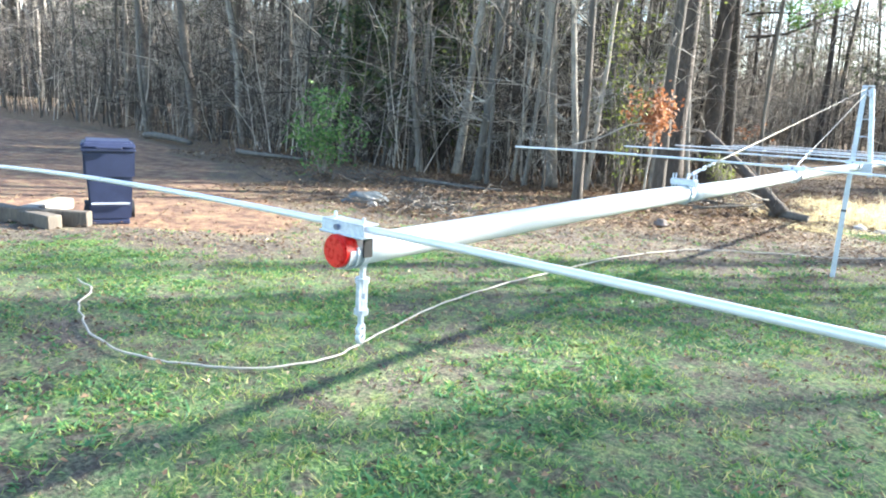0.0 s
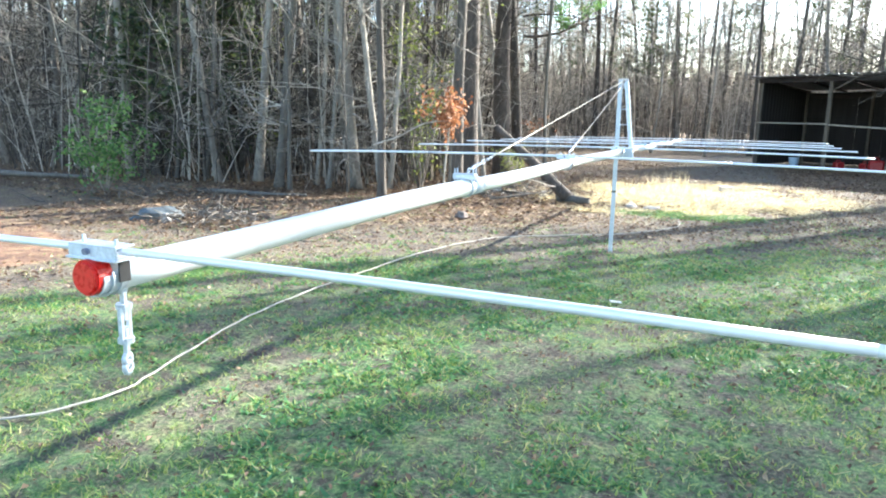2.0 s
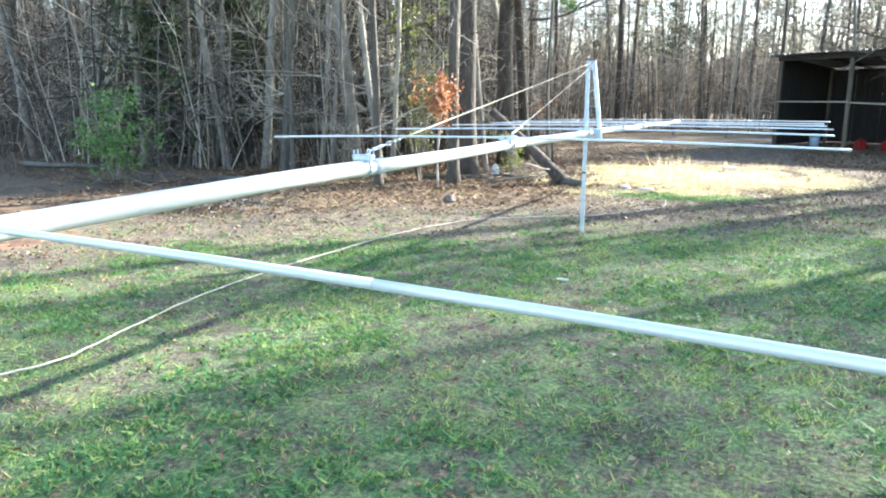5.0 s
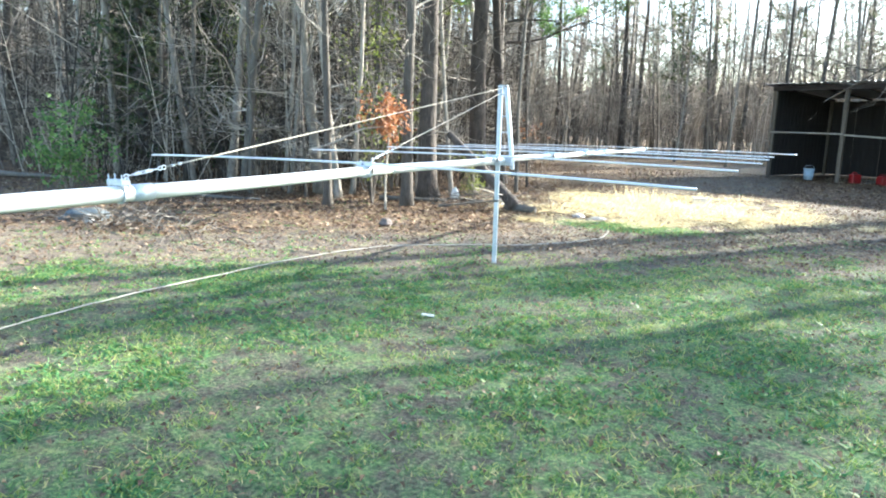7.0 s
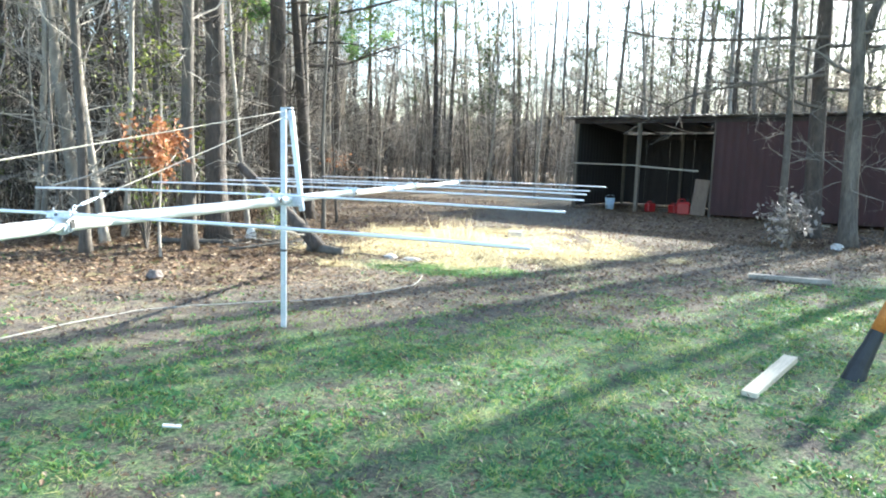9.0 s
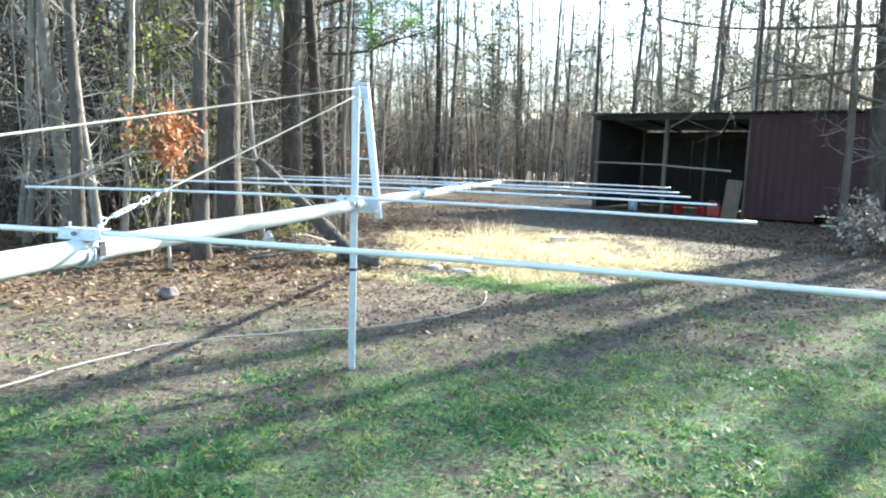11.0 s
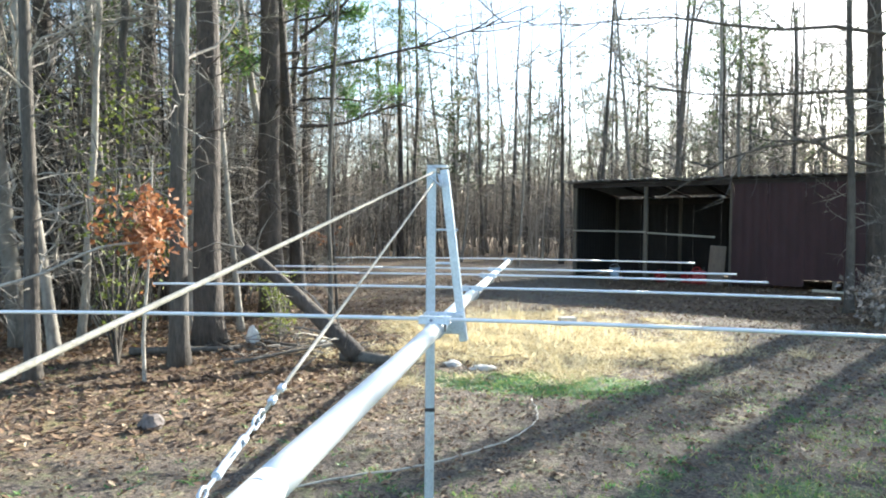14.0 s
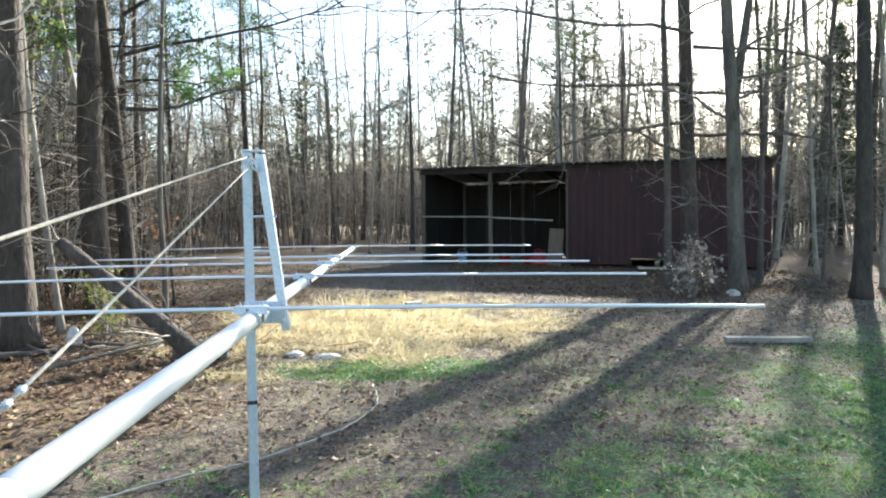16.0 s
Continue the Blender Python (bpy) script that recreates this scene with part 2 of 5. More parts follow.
    moss = ramp(n, l, fine, [(0.36, (0.03, 0.045, 0.02)), (0.5, (0.11, 0.15, 0.055)), (0.64, (0.25, 0.28, 0.12))])
    soft_patch = mix(n, l, 0.5, mid, clump)
    c = mix(n, l, ramp(n, l, soft_patch, [(0.50, (0, 0, 0)), (0.62, (0.6, 0.6, 0.6))]), c, moss)
    c = mix(n, l, 1.0, c, ramp(n, l, mid, [(0.36, (0.66, 0.66, 0.68)), (0.5, (1, 1, 1)), (0.64, (1.25, 1.22, 1.16))]), "MULTIPLY")
    c = mix(n, l, 1.0, c, ramp(n, l, clump, [(0.34, (0.55, 0.55, 0.56)), (0.52, (1, 1, 1)), (0.7, (1.3, 1.28, 1.22))]), "MULTIPLY")
    l.new(c, b.inputs["Base Color"])
    h = mix(n, l, 0.4, fine, grain)
    bump(n, l, b, h, 0.9, 0.03)
    return m


M_GROUND = ground_material()

# ---- mesh helpers ----
def link_mesh(name, verts, faces, mat, parent=None, smooth=False, label=""):
    me = bpy.data.meshes.new(name)
    me.from_pydata(verts, [], faces)
    me.materials.append(mat)
    if smooth:
        me.shade_smooth()
    ob = new(name, me)
    if parent:
        ob.parent = parent
    if label:
        ob["label"] = label
    return ob


def part(name, bm, mat, parent=None, label="", smooth=False):
    me = bpy.data.meshes.new(name)
    bm.normal_update()
    bm.to_mesh(me)
    bm.free()
    me.materials.append(mat)
    if smooth:
        me.shade_smooth()
    ob = new(name, me)
    if parent:
        ob.parent = parent
    if label:
        ob["label"] = label
    return ob


def empty(name, m, label, category, group="", kind=""):
    e = new(name)
    e.matrix_world = m
    e.empty_display_size = 0.1
    return tagged(e, label, category, group, kind)


def box(size, centre=(0, 0, 0), bevel=0.004, rot=None, bm=None):
    bm = bm or bmesh.new()
    m = Matrix.Translation(centre) @ (rot or Matrix.Identity(4)) @ Matrix.Diagonal((*size, 1))
    g = bmesh.ops.create_cube(bm, size=1, matrix=m)
    if bevel:
        es = list({e for v in g["verts"] for e in v.link_edges})
        bmesh.ops.bevel(bm, geom=es, offset=bevel, segments=1, affect="EDGES")
    return bm


def rod(bm, a, b, r, r2=None, sides=10):
    a, b = Vector(a), Vector(b)
    d = b - a
    m = Matrix.Translation((a + b) / 2) @ d.to_track_quat("Z", "Y").to_matrix().to_4x4()
    bmesh.ops.create_cone(bm, cap_ends=True, segments=sides, radius1=r, radius2=r if r2 is None else r2, depth=d.length, matrix=m)
    return bm


def add_tube(V, F, pts, radii, sides, cap=True):
    """Append a tube along pts to the lists V and F."""
    pts = [Vector(p) for p in pts]
    base = len(V)
    ref = Vector((0.31, 0.17, 0.93)) if abs((pts[-1] - pts[0]).normalized().z) < 0.8 else Vector((0.95, 0.2, 0.1))
    for i, p in enumerate(pts):
        d = (pts[min(i + 1, len(pts) - 1)] - pts[max(i - 1, 0)]).normalized()
        u = d.cross(ref).normalized()
        w = d.cross(u)
        for k in range(sides):
            a = 2 * math.pi * k / sides
            V.append(tuple(p + (u * math.cos(a) + w * math.sin(a)) * radii[i]))
    for i in range(len(pts) - 1):
        for k in range(sides):
            k2 = (k + 1) % sides
            F.append((base + i * sides + k, base + i * sides + k2, base + (i + 1) * sides + k2, base + (i + 1) * sides + k))
    if cap:
        F.append(tuple(base + (len(pts) - 1) * sides + k for k in range(sides)))
        F.append(tuple(base + k for k in reversed(range(sides))))


def spline(pts, steps=6):
    """Catmull-Rom through pts."""
    P = [Vector(p) for p in pts]
    P = [P[0] * 2 - P[1]] + P + [P[-1] * 2 - P[-2]]
    out = []
    for i in range(1, len(P) - 2):
        for s in range(steps):
            t = s / steps
            out.append(0.5 * (2 * P[i] + (P[i + 1] - P[i - 1]) * t + (2 * P[i - 1] - 5 * P[i] + 4 * P[i + 1] - P[i + 2]) * t * t + (3 * P[i] - P[i - 1] - 3 * P[i + 1] + P[i + 2]) * t ** 3))
    out.append(P[-2])
    return out


def cord(name, pts, r, mat, sides=6, parent=None):
    V, F = [], []
    add_tube(V, F, pts, [r] * len(pts), sides)
    return link_mesh(name, V, F, mat, parent, True)


# ---- ground ----
WOODS = [(-70, -6), (-40, 5), (-24, 4.6), (-13, 3.4), (-10, 3.6), (-8.4, 4.0), (-6.6, 4.4), (-5.2, 6.0), (-5.0, 8.5), (-5.6, 12), (-6.8, 18), (-7, 26), (-2, 29), (4, 27), (13, 22), (19, 19), (40, 24), (70, 30)]


def woods_depth(x, y):
    """Metres inside the wood (positive) or outside it (negative), along y or x."""
    inside = False
    poly = WOODS + [(70, 200), (-70, 200)]
    j = len(poly) - 1
    dist = 1e9
    for i in range(len(poly)):
        xi, yi = poly[i]
        xj, yj = poly[j]
        if (yi > y) != (yj > y) and x < (xj - xi) * (y - yi) / (yj - yi) + xi:
            inside = not inside
        dx, dy = xi - xj, yi - yj
        t = max(0, min(1, ((x - xj) * dx + (y - yj) * dy) / (dx * dx + dy * dy)))
        dist = min(dist, math.hypot(x - xj - dx * t, y - yj - dy * t))
        j = i
    return dist if inside else -dist


def soft(v, lo, hi):
    t = max(0.0, min(1.0, (v - lo) / (hi - lo)))
    return t * t * (3 - 2 * t)


def zones(x, y):
    """Shares of lawn, clay and leaf litter at a place."""
    d = woods_depth(x, y)
    n1 = noise.noise((x * 0.35, y * 0.35, 1.7))
    clay = soft(-2.3 + 0.38 * (-5.3 - x) - y + 0.8 * n1, -0.4, 0.5) * soft(-x + n1, 4.6, 5.8) * soft(y, -13, -10) * soft(-d, 0.8, 2.0)
    clay *= 1 - soft(-5.1 + 0.70 * (x + 7.3) + 0.4 * n1 - y, -0.1, 0.45) * soft(x, -11, -9)
    litter = soft(d + n1 * 1.2, -2.6, -0.3)
    litter = max(litter, 0.75 * soft(y + 0.25 * x + n1 * 2, 8.5, 12.5) * soft(x, 1.0, 3.0))
    litter = max(litter, 0.9 * soft(2.3 - math.hypot(x + 2.6, y - 4.3), 0, 1.2))
    n2 = noise.noise((x * 1.7, y * 1.7, 6.6))
    bare = 0.90 * soft(y + 1.0 * max(0.0, -x - 0.6) - 0.85 * max(0.0, x) + 1.3 * n1 + 1.1 * n2, -1.5, 0.9)
    bare = max(bare, soft(1.5 - math.hypot((x - 0.1) * 0.8, y - 1.9), 0, 0.8))
    litter = max(litter, 0.55 * soft(y + 0.6 * max(0.0, -x - 1.0) + n1, 0.0, 1.8) * soft(-x, -0.6, 1.2))
    lawn = (1 - bare) * (0.78 + 0.35 * n1)
    pl = 0.5 + 0.5 * noise.noise((x * 0.9, y * 0.9, 5.1)) + 0.5 * noise.noise((x * 2.2, y * 2.2, 8.2))
    lawn *= 0.66 + 0.38 * soft(pl, 0.25, 0.66)
    lush = soft(0.9 - math.hypot((x - 0.6) * 0.55, (y - 3.75) * 1.3), 0, 0.5)
    lawn = max(lawn, lush)
    return lawn, clay, litter * (1 - lush)


def straw_share(x, y):
    """Share of dry straw on the mound behind the post; its colour also carries sunlight."""
    u, v = (x - 0.3) / 2.7, (y - 6.4 - 0.12 * x) / 2.7
    r = math.hypot(u, v)
    return soft(1.1 - r + 0.55 * noise.noise((x * 0.9, y * 0.9, 4.4)) + 0.6 * noise.noise((x * 2.3, y * 2.3, 1.4)), 0.0, 0.8)


def ground_z(x, y):
    near = math.exp(-(x * x + y * y) / 900)
    return near * (0.018 * noise.noise((x * 0.8, y * 0.8, 0.3)) + 0.006 * noise.noise((x * 4, y * 4, 2.3)))


def build_ground():
    def axis(lo, hi):
        a, v = [], lo
        while v < hi:
            a.append(v)
            v += 0.2
        left, s, q = [], 0.3, lo
        while q > -900:
            q -= s
            s *= 1.16
            left.append(q)
        right, s, q = [], 0.3, a[-1]
        while q < 900:
            q += s
            s *= 1.16
            right.append(q)
        return left[::-1] + a + right
    xs, ys = axis(-12, 11), axis(-10, 16)
    V = [(x, y, ground_z(x, y)) for y in ys for x in xs]
    W = len(xs)
    F = [(j * W + i, j * W + i + 1, (j + 1) * W + i + 1, (j + 1) * W + i) for j in range(len(ys) - 1) for i in range(W - 1)]
    ob = link_mesh("ground", V, F, M_GROUND, None, True)
    att = ob.data.color_attributes.new("zone", "FLOAT_COLOR", "POINT")
    col = []
    for x, y, _ in V:
        if abs(x) < 45 and -30 < y < 45:
            col += [*zones(x, y), straw_share(x, y)]
        else:
            dd = y > -10
            col += [0.2 if dd else 0.8, 0, 0.9 if dd else 0, 0.0]
    att.data.foreach_set("color", col)
    tagged(ob, "patchy winter lawn with bare soil, red clay and leaf litter", "ground", kind="structure")


build_ground()

# ---- beam antenna ----
BX = 0.08
antenna = empty("beam_antenna", Matrix.Identity(4), "long aluminium beam antenna with seven elements and red end cap", "antenna")


def boom_z(y):
    return 1.135 + 0.022 * (1 - (y / 6.8) ** 2) - (0.022 if y > 0 else 0.0) * (y / 6.8)


def boom_section(y0, y1, r0, r1):
    V, F = [], []
    n = 14
    ps = [(BX, y0 + (y1 - y0) * k / n, boom_z(y0 + (y1 - y0) * k / n) + 0.004 * math.sin(2.1 * (y0 + (y1 - y0) * k / n))) for k in range(n + 1)]
    add_tube(V, F, ps, [r0 + (r1 - r0) * k / n for k in range(n + 1)], 24)
    link_mesh("boom_tube", V, F, M_ALU, antenna, True)


boom_section(-6.83, -4.5, 0.038, 0.042)
boom_section(-4.56, -2.2, 0.039, 0.037)
boom_section(-2.26, -0.1, 0.037, 0.037)
boom_section(-0.16, 3.3, 0.034, 0.034)
boom_section(3.2, 6.83, 0.030, 0.030)
for y, r in ((-4.53, 0.044), (-0.12, 0.041), (3.25, 0.037)):
    part("boom_collar", rod(bmesh.new(), (BX, y - 0.06, boom_z(y)), (BX, y + 0.06, boom_z(y)), r, None, 24), M_GALV, antenna, "", True)
cap = bmesh.new()
rod(cap, (BX, -6.866, 1.137), (BX, -6.815, 1.137), 0.041, None, 28)
bmesh.ops.bevel(cap, geom=list(cap.edges), offset=0.007, segments=2, affect="EDGES")
part("end_cap", cap, M_CAP, antenna, "bright red vinyl cap on boom end")
part("end_cap", rod(bmesh.new(), (BX, 6.78, boom_z(6.8)), (BX, 6.83, boom_z(6.8)), 0.036, None, 20), M_BLACK, antenna, "dark cap on far boom end")


def element(y, half, r, clamp_z, sag=0.02, yaw=0.0, tilt=0.0):
    """One element tube with thinner tips, on a channel with two U-bolts over the boom."""
    z = boom_z(y) + clamp_z

    def along(u):
        return (BX + u, y + yaw * u, z + tilt * u - sag * (u / half) ** 2)

    def piece(name, u0, u1, rad, parent):
        V, F = [], []
        add_tube(V, F, [along(u0 + (u1 - u0) * k / 8) for k in range(9)], [rad] * 9, 14)
        return link_mesh(name, V, F, M_ALU_EL, parent, True)

    el = piece("element", -half * 0.5, half * 0.5, r, antenna)
    for s in (-1, 1):
        piece("element_tip", s * half * 0.5, s * half * (0.89 if s > 0 and y < -6 else 1.0), r, el)
    zb = boom_z(y)
    pl = bmesh.new()
    box((0.15, 0.066, 0.005), (BX, y, z - 0.018), 0.0012, None, pl)
    box((0.146, 0.004, 0.030), (BX, y - 0.024, z - 0.003), 0.001, None, pl)
    box((0.146, 0.052, 0.004), (BX, y, z + 0.011), 0.001, None, pl)
    bracket = part("element_bracket", pl, M_GALV, antenna, "galvanised channel bracket bolted over the boom")
    part("bolt", rod(bmesh.new(), (BX - 0.012, y - 0.036, z - 0.002), (BX - 0.012, y - 0.024, z - 0.002), 0.0075, None, 6), M_DARKSTEEL, bracket, "dark hex bolt head")
    part("stud", rod(bmesh.new(), (BX - 0.048, y - 0.004, z), (BX - 0.048, y - 0.004, z + 0.030), 0.0042, None, 8), M_GALV, bracket)
    part("stud", rod(bmesh.new(), (BX + 0.052, y - 0.004, z), (BX + 0.052, y - 0.004, z + 0.026), 0.0042, None, 8), M_GALV, bracket)
    V, F = [], []
    arc = np.linspace(math.pi * 0.55, math.pi * 2.05, 19)
    for a in arc:
        for rr in (0.0405, 0.0435):
            for yy in (y - 0.034, y + 0.034):
                V.append((BX + rr * math.cos(a), yy, zb + rr * math.sin(a)))
    for k in range(18):
        b = k * 4
        F += [(b, b + 1, b + 5, b + 4), (b + 2, b + 6, b + 7, b + 3), (b, b + 4, b + 6, b + 2), (b + 1, b + 3, b + 7, b + 5)]
    F += [(0, 2, 3, 1), (72, 73, 75, 74)]
    link_mesh("saddle", V, F, M_GALV, bracket, False, "curved galvanised saddle under the bracket")
    for yy in (y - 0.012, y + 0.012):
        V, F = [], []
        ps = [(BX + 0.0462 * math.cos(a), yy, zb + 0.0462 * math.sin(a)) for a in np.linspace(math.pi * 0.9, math.pi * 2.1, 13)]
        add_tube(V, F, ps, [0.0028] * 13, 6)
        link_mesh("u_bolt", V, F, M_GALV, bracket, True)
    part("cushion", box((0.005, 0.03, 0.045), (BX + 0.048, y + 0.016, zb + 0.010), 0.001), M_BLACK, bracket, "dark rubber cushion beside the boom")


for y, half, up, sag, yaw, tilt in (
        (-6.815, 2.95, 0.060, 0.075, -0.05, 0.022), (-2.535, 2.40, 0.060, 0.035, 0.0, 0.0), (-0.235, 2.40, 0.048, 0.03, 0.0, 0.0), (1.51, 2.47, 0.044, 0.02, 0.0, 0.0),
        (2.93, 2.45, 0.044, 0.02, 0.0, 0.0), (3.91, 2.45, 0.044, 0.01, 0.0, 0.0), (6.78, 2.65, 0.040, 0.02, 0.0, 0.0)):
    element(y, half, 0.0090, up, sag, yaw, tilt)


def truss_clamp(y):
    c = part("truss_clamp", box((0.12, 0.05, 0.03), (BX, y, boom_z(y) + 0.058), 0.004), M_GALV, antenna, "galvanised clamp block on the boom")
    for sx in (-1, 1):
        for sy in (-1, 1):
            part("stud", rod(bmesh.new(), (BX + sx * 0.05, y + sy * 0.018, boom_z(y) + 0.03), (BX + sx * 0.05, y + sy * 0.018, boom_z(y) + 0.098), 0.004, None, 8), M_GALV, c)
    V, F = [], []
    ps = [(BX + 0.045 * math.cos(a), y, boom_z(y) + 0.045 * math.sin(a)) for a in np.linspace(0, 2 * math.pi, 19)]
    add_tube(V, F, ps, [0.006] * 19, 6)
    link_mesh("clamp_band", V, F, M_GALV, c, True)


truss_clamp(-4.655)

# post with two square tubes
PZ = 1.94
mast = empty("mast_post", Matrix.Identity(4), "galvanised square-tube post with bolted brace standing in lawn", "post")
rot = Matrix.Rotation(radians(12), 4, "Z")
part("post_tube", box((0.046, 0.046, PZ + 0.05), (0.012, 0.06, PZ / 2 - 0.03), 0.004, rot), M_GALV, mast)
bm = bmesh.new()
a, b = Vector((0.184, 0.07, 1.055)), Vector((0.075, 0.07, PZ - 0.015))
box((0.042, 0.042, (b - a).length), (a + b) / 2, 0.004, (b - a).to_track_quat("Z", "Y").to_matrix().to_4x4(), bm)
part("brace_tube", bm, M_GALV, mast, "second square tube leaning to the post top")
part("top_plate", box((0.105, 0.05, 0.010), (0.042, 0.065, PZ + 0.002), 0.002), M_GALV, mast)
pl = bmesh.new()
box((0.20, 0.012, 0.11), (0.09, 0.032, 1.15), 0.003, None, pl)
part("boom_plate", pl, M_GALV, mast, "flat plate that holds the boom")
for sx in (-0.06, 0.0, 0.07, 0.13):
    for sz in (-0.04, 0.04):
        part("bolt", rod(bmesh.new(), (0.06 + sx * 0.9, 0.01, 1.15 + sz), (0.06 + sx * 0.9, 0.045, 1.15 + sz), 0.008, None, 6), M_GALV, mast)
for z in (1.45, 1.62):
    part("spacer_bolt", rod(bmesh.new(), (0.0, 0.06, z), (0.15, 0.065, z), 0.006, None, 8), M_GALV, mast)
part("tape_ring", box((0.05, 0.05, 0.022), (0.012, 0.06, 0.70), 0.003, rot), M_BLACK, mast, "black tape wound round the post")
for s in (-1, 1):
    V, F = [], []
    add_tube(V, F, spline([(0.02 + s * 0.03, 0.03, 1.90), (0.05 + s * 0.02, 0.02, 1.87), (0.07, 0.03, 1.84), (0.05, 0.045, 1.89)], 4), [0.005] * 13, 6)
    link_mesh("shackle", V, F, M_GALV, mast, True)


def turnbuckle(parent, a, b, w=1.0):
    """Eye, body of two bars, hook and two thimbles between a and b."""
    a, b = Vector(a), Vector(b)
    d = (b - a).normalized()
    L = (b - a).length
    u = d.cross(Vector((1, 0.2, 0.1))).normalized()
    bm = bmesh.new()
    for s in (-1, 1):
        rod(bm, a + d * L * 0.25 + u * 0.008 * w * s, a + d * L * 0.62 + u * 0.008 * w * s, 0.0045 * w, None, 6)
    rod(bm, a + d * L * 0.22, a + d * L * 0.28, 0.011 * w, None, 8)
    rod(bm, a + d * L * 0.59, a + d * L * 0.65, 0.011 * w, None, 8)
    rod(bm, a + d * L * 0.08, a + d * L * 0.40, 0.005 * w, None, 6)
    rod(bm, a + d * L * 0.48, a + d * L * 0.80, 0.005 * w, None, 6)
    tb = part("turnbuckle", bm, M_GALV, parent, "galvanised turnbuckle with eyes")
    for q in (0.04, 0.84, 0.93):
        V, F = [], []
        c = a + d * L * q
        ps = [c + d * 0.014 * math.cos(t) + u * 0.010 * math.sin(t) for t in np.linspace(0, 2 * math.pi, 11)]
        add_tube(V, F, ps, [0.0045 * w] * 11, 5)
        link_mesh("eye", V, F, M_GALV, tb, True)


TOP = Vector((0.03, 0.03, 1.912))


def truss(y, drop):
    rope = empty("truss_rope", Matrix.Identity(4), "tan braided truss rope with turnbuckle up to the post", "rope", "truss ropes of the antenna")
    end = Vector((BX, y, boom_z(y) + 0.085))
    part("eye_bolt", rod(bmesh.new(), (BX, y, boom_z(y) + 0.02), (BX, y, boom_z(y) + 0.078), 0.006, None, 8), M_GALV, rope)
    top = TOP + Vector((0, 0.06 if y > 0 else 0, -drop))
    d = (top - end).normalized()
    turnbuckle(rope, end, end + d * 0.26, 0.75)
    for q in (0.30, 0.35):
        part("rope_clip", box((0.015, 0.013, 0.020), end + d * q, 0.003, d.to_track_quat("Z", "Y").to_matrix().to_4x4()), M_GALV, rope)
    s = end + d * 0.25
    cord("rope", [s.lerp(top, k / 10) - Vector((0, 0, 0.003 * math.sin(math.pi * k / 10))) for k in range(11)], 0.0042, M_ROPE, 8, rope)


truss(-4.62, 0.0)
truss(-2.46, 0.05)

# hanging turnbuckle below the boom end
hang = empty("hanging_turnbuckle", Matrix.Identity(4), "loose galvanised turnbuckle hanging under the boom end", "turnbuckle")
turnbuckle(hang, (BX - 0.005, -6.762, 1.105), (BX - 0.012, -6.757, 0.88), 1.7)

# cord on the lawn
pts = [(-4.2, -5.72), (-3.85, -5.76), (-3.55, -5.98), (-3.2, -6.1), (-2.87, -6.2), (-2.4, -6.2), (-1.97, -6.02), (-1.73, -5.83), (-1.58, -5.43), (-1.68, -5.0), (-1.9, -4.1), (-1.95, -3.39), (-1.92, -2.36), (-1.82, -1.16), (-1.5, 0.0), (-0.91, 0.6), (-0.64, 0.82), (-0.22, 1.09), (0.08, 1.39), (0.36, 1.76), (0.53, 2.25), (0.55, 2.6), (0.49, 3.01)]
rng = random.Random(3)
P = [Vector((x, y, 0)) for x, y in pts]
P = [Vector((p.x + 0.007 * math.sin(i * 2.3), p.y + 0.007 * math.cos(i * 1.7), ground_z(p.x, p.y) + 0.028)) for i, p in enumerate(spline(P, 5))]
tagged(cord("cord", P, 0.0068, M_CORD, 7), "long off-white cord lying in loops on lawn", "cord")

# ---- open shed ----
SHED = pose(1.5, 18.5, 0, 0, 0, -25.5)
shed = empty("shed", SHED, "dark maroon sheet-metal shed with two open bays", "shed")
SL, SD, SH, SB = 10.1, 4.0, 3.0, 2.72


def sheet(name, x0, x1, z0, z1, y, mat, parent, ribs=0.2, depth=0.009, along="x"):
    """A ribbed metal sheet standing in a plane of constant y (or of constant x)."""
    V, F = [], []
    n = max(2, int((x1 - x0) / ribs)) * 4
    prof = [0, 0, 1, 1]
    for k in range(n + 1):
        x = x0 + (x1 - x0) * k / n
        d = depth * prof[k % 4]
        for z in (z0, z1):
            for off in (0, 0.004):
                V.append((x, y - d + off, z) if along == "x" else (y - d + off, x, z))
    for k in range(n):
        a = k * 4
        F += [(a, a + 4, a + 6, a + 2), (a + 1, a + 3, a + 7, a + 5), (a + 2, a + 6, a + 7, a + 3), (a, a + 1, a + 5, a + 4)]
    F += [(0, 2, 3, 1), (n * 4, n * 4 + 1, n * 4 + 3, n * 4 + 2)]
    return link_mesh(name, V, F, mat, parent)


rng = random.Random(11)
x = 4.7
while x < SL - 0.1:
    x1 = min(SL, x + 0.9)
    sheet("wall_sheet", x, x1 - 0.006, 0.10 + rng.uniform(-0.03, 0.03) + (0.16 if 6.4 < x < 7.4 else 0), SH - 0.16, -0.01 - 0.005 * (int(x * 10) % 2), M_WALL, shed)
    x = x1
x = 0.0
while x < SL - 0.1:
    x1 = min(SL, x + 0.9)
    # sheets seen through the bays are darkened in colour for the inside shade
    sheet("back_sheet", x, x1 - 0.006, 0.05, SB - 0.075 + rng.uniform(-0.03, 0.04), SD, M_SHADED_SHEET, shed)
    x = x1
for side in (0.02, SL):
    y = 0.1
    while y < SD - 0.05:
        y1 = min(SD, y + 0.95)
        sheet("side_sheet", y, y1 - 0.006, 0.06, SH - 0.01 - (SH - SB) * y1 / SD, side, M_WALL if side > 1 else M_SHADED_SHEET, shed, along="y")
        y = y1
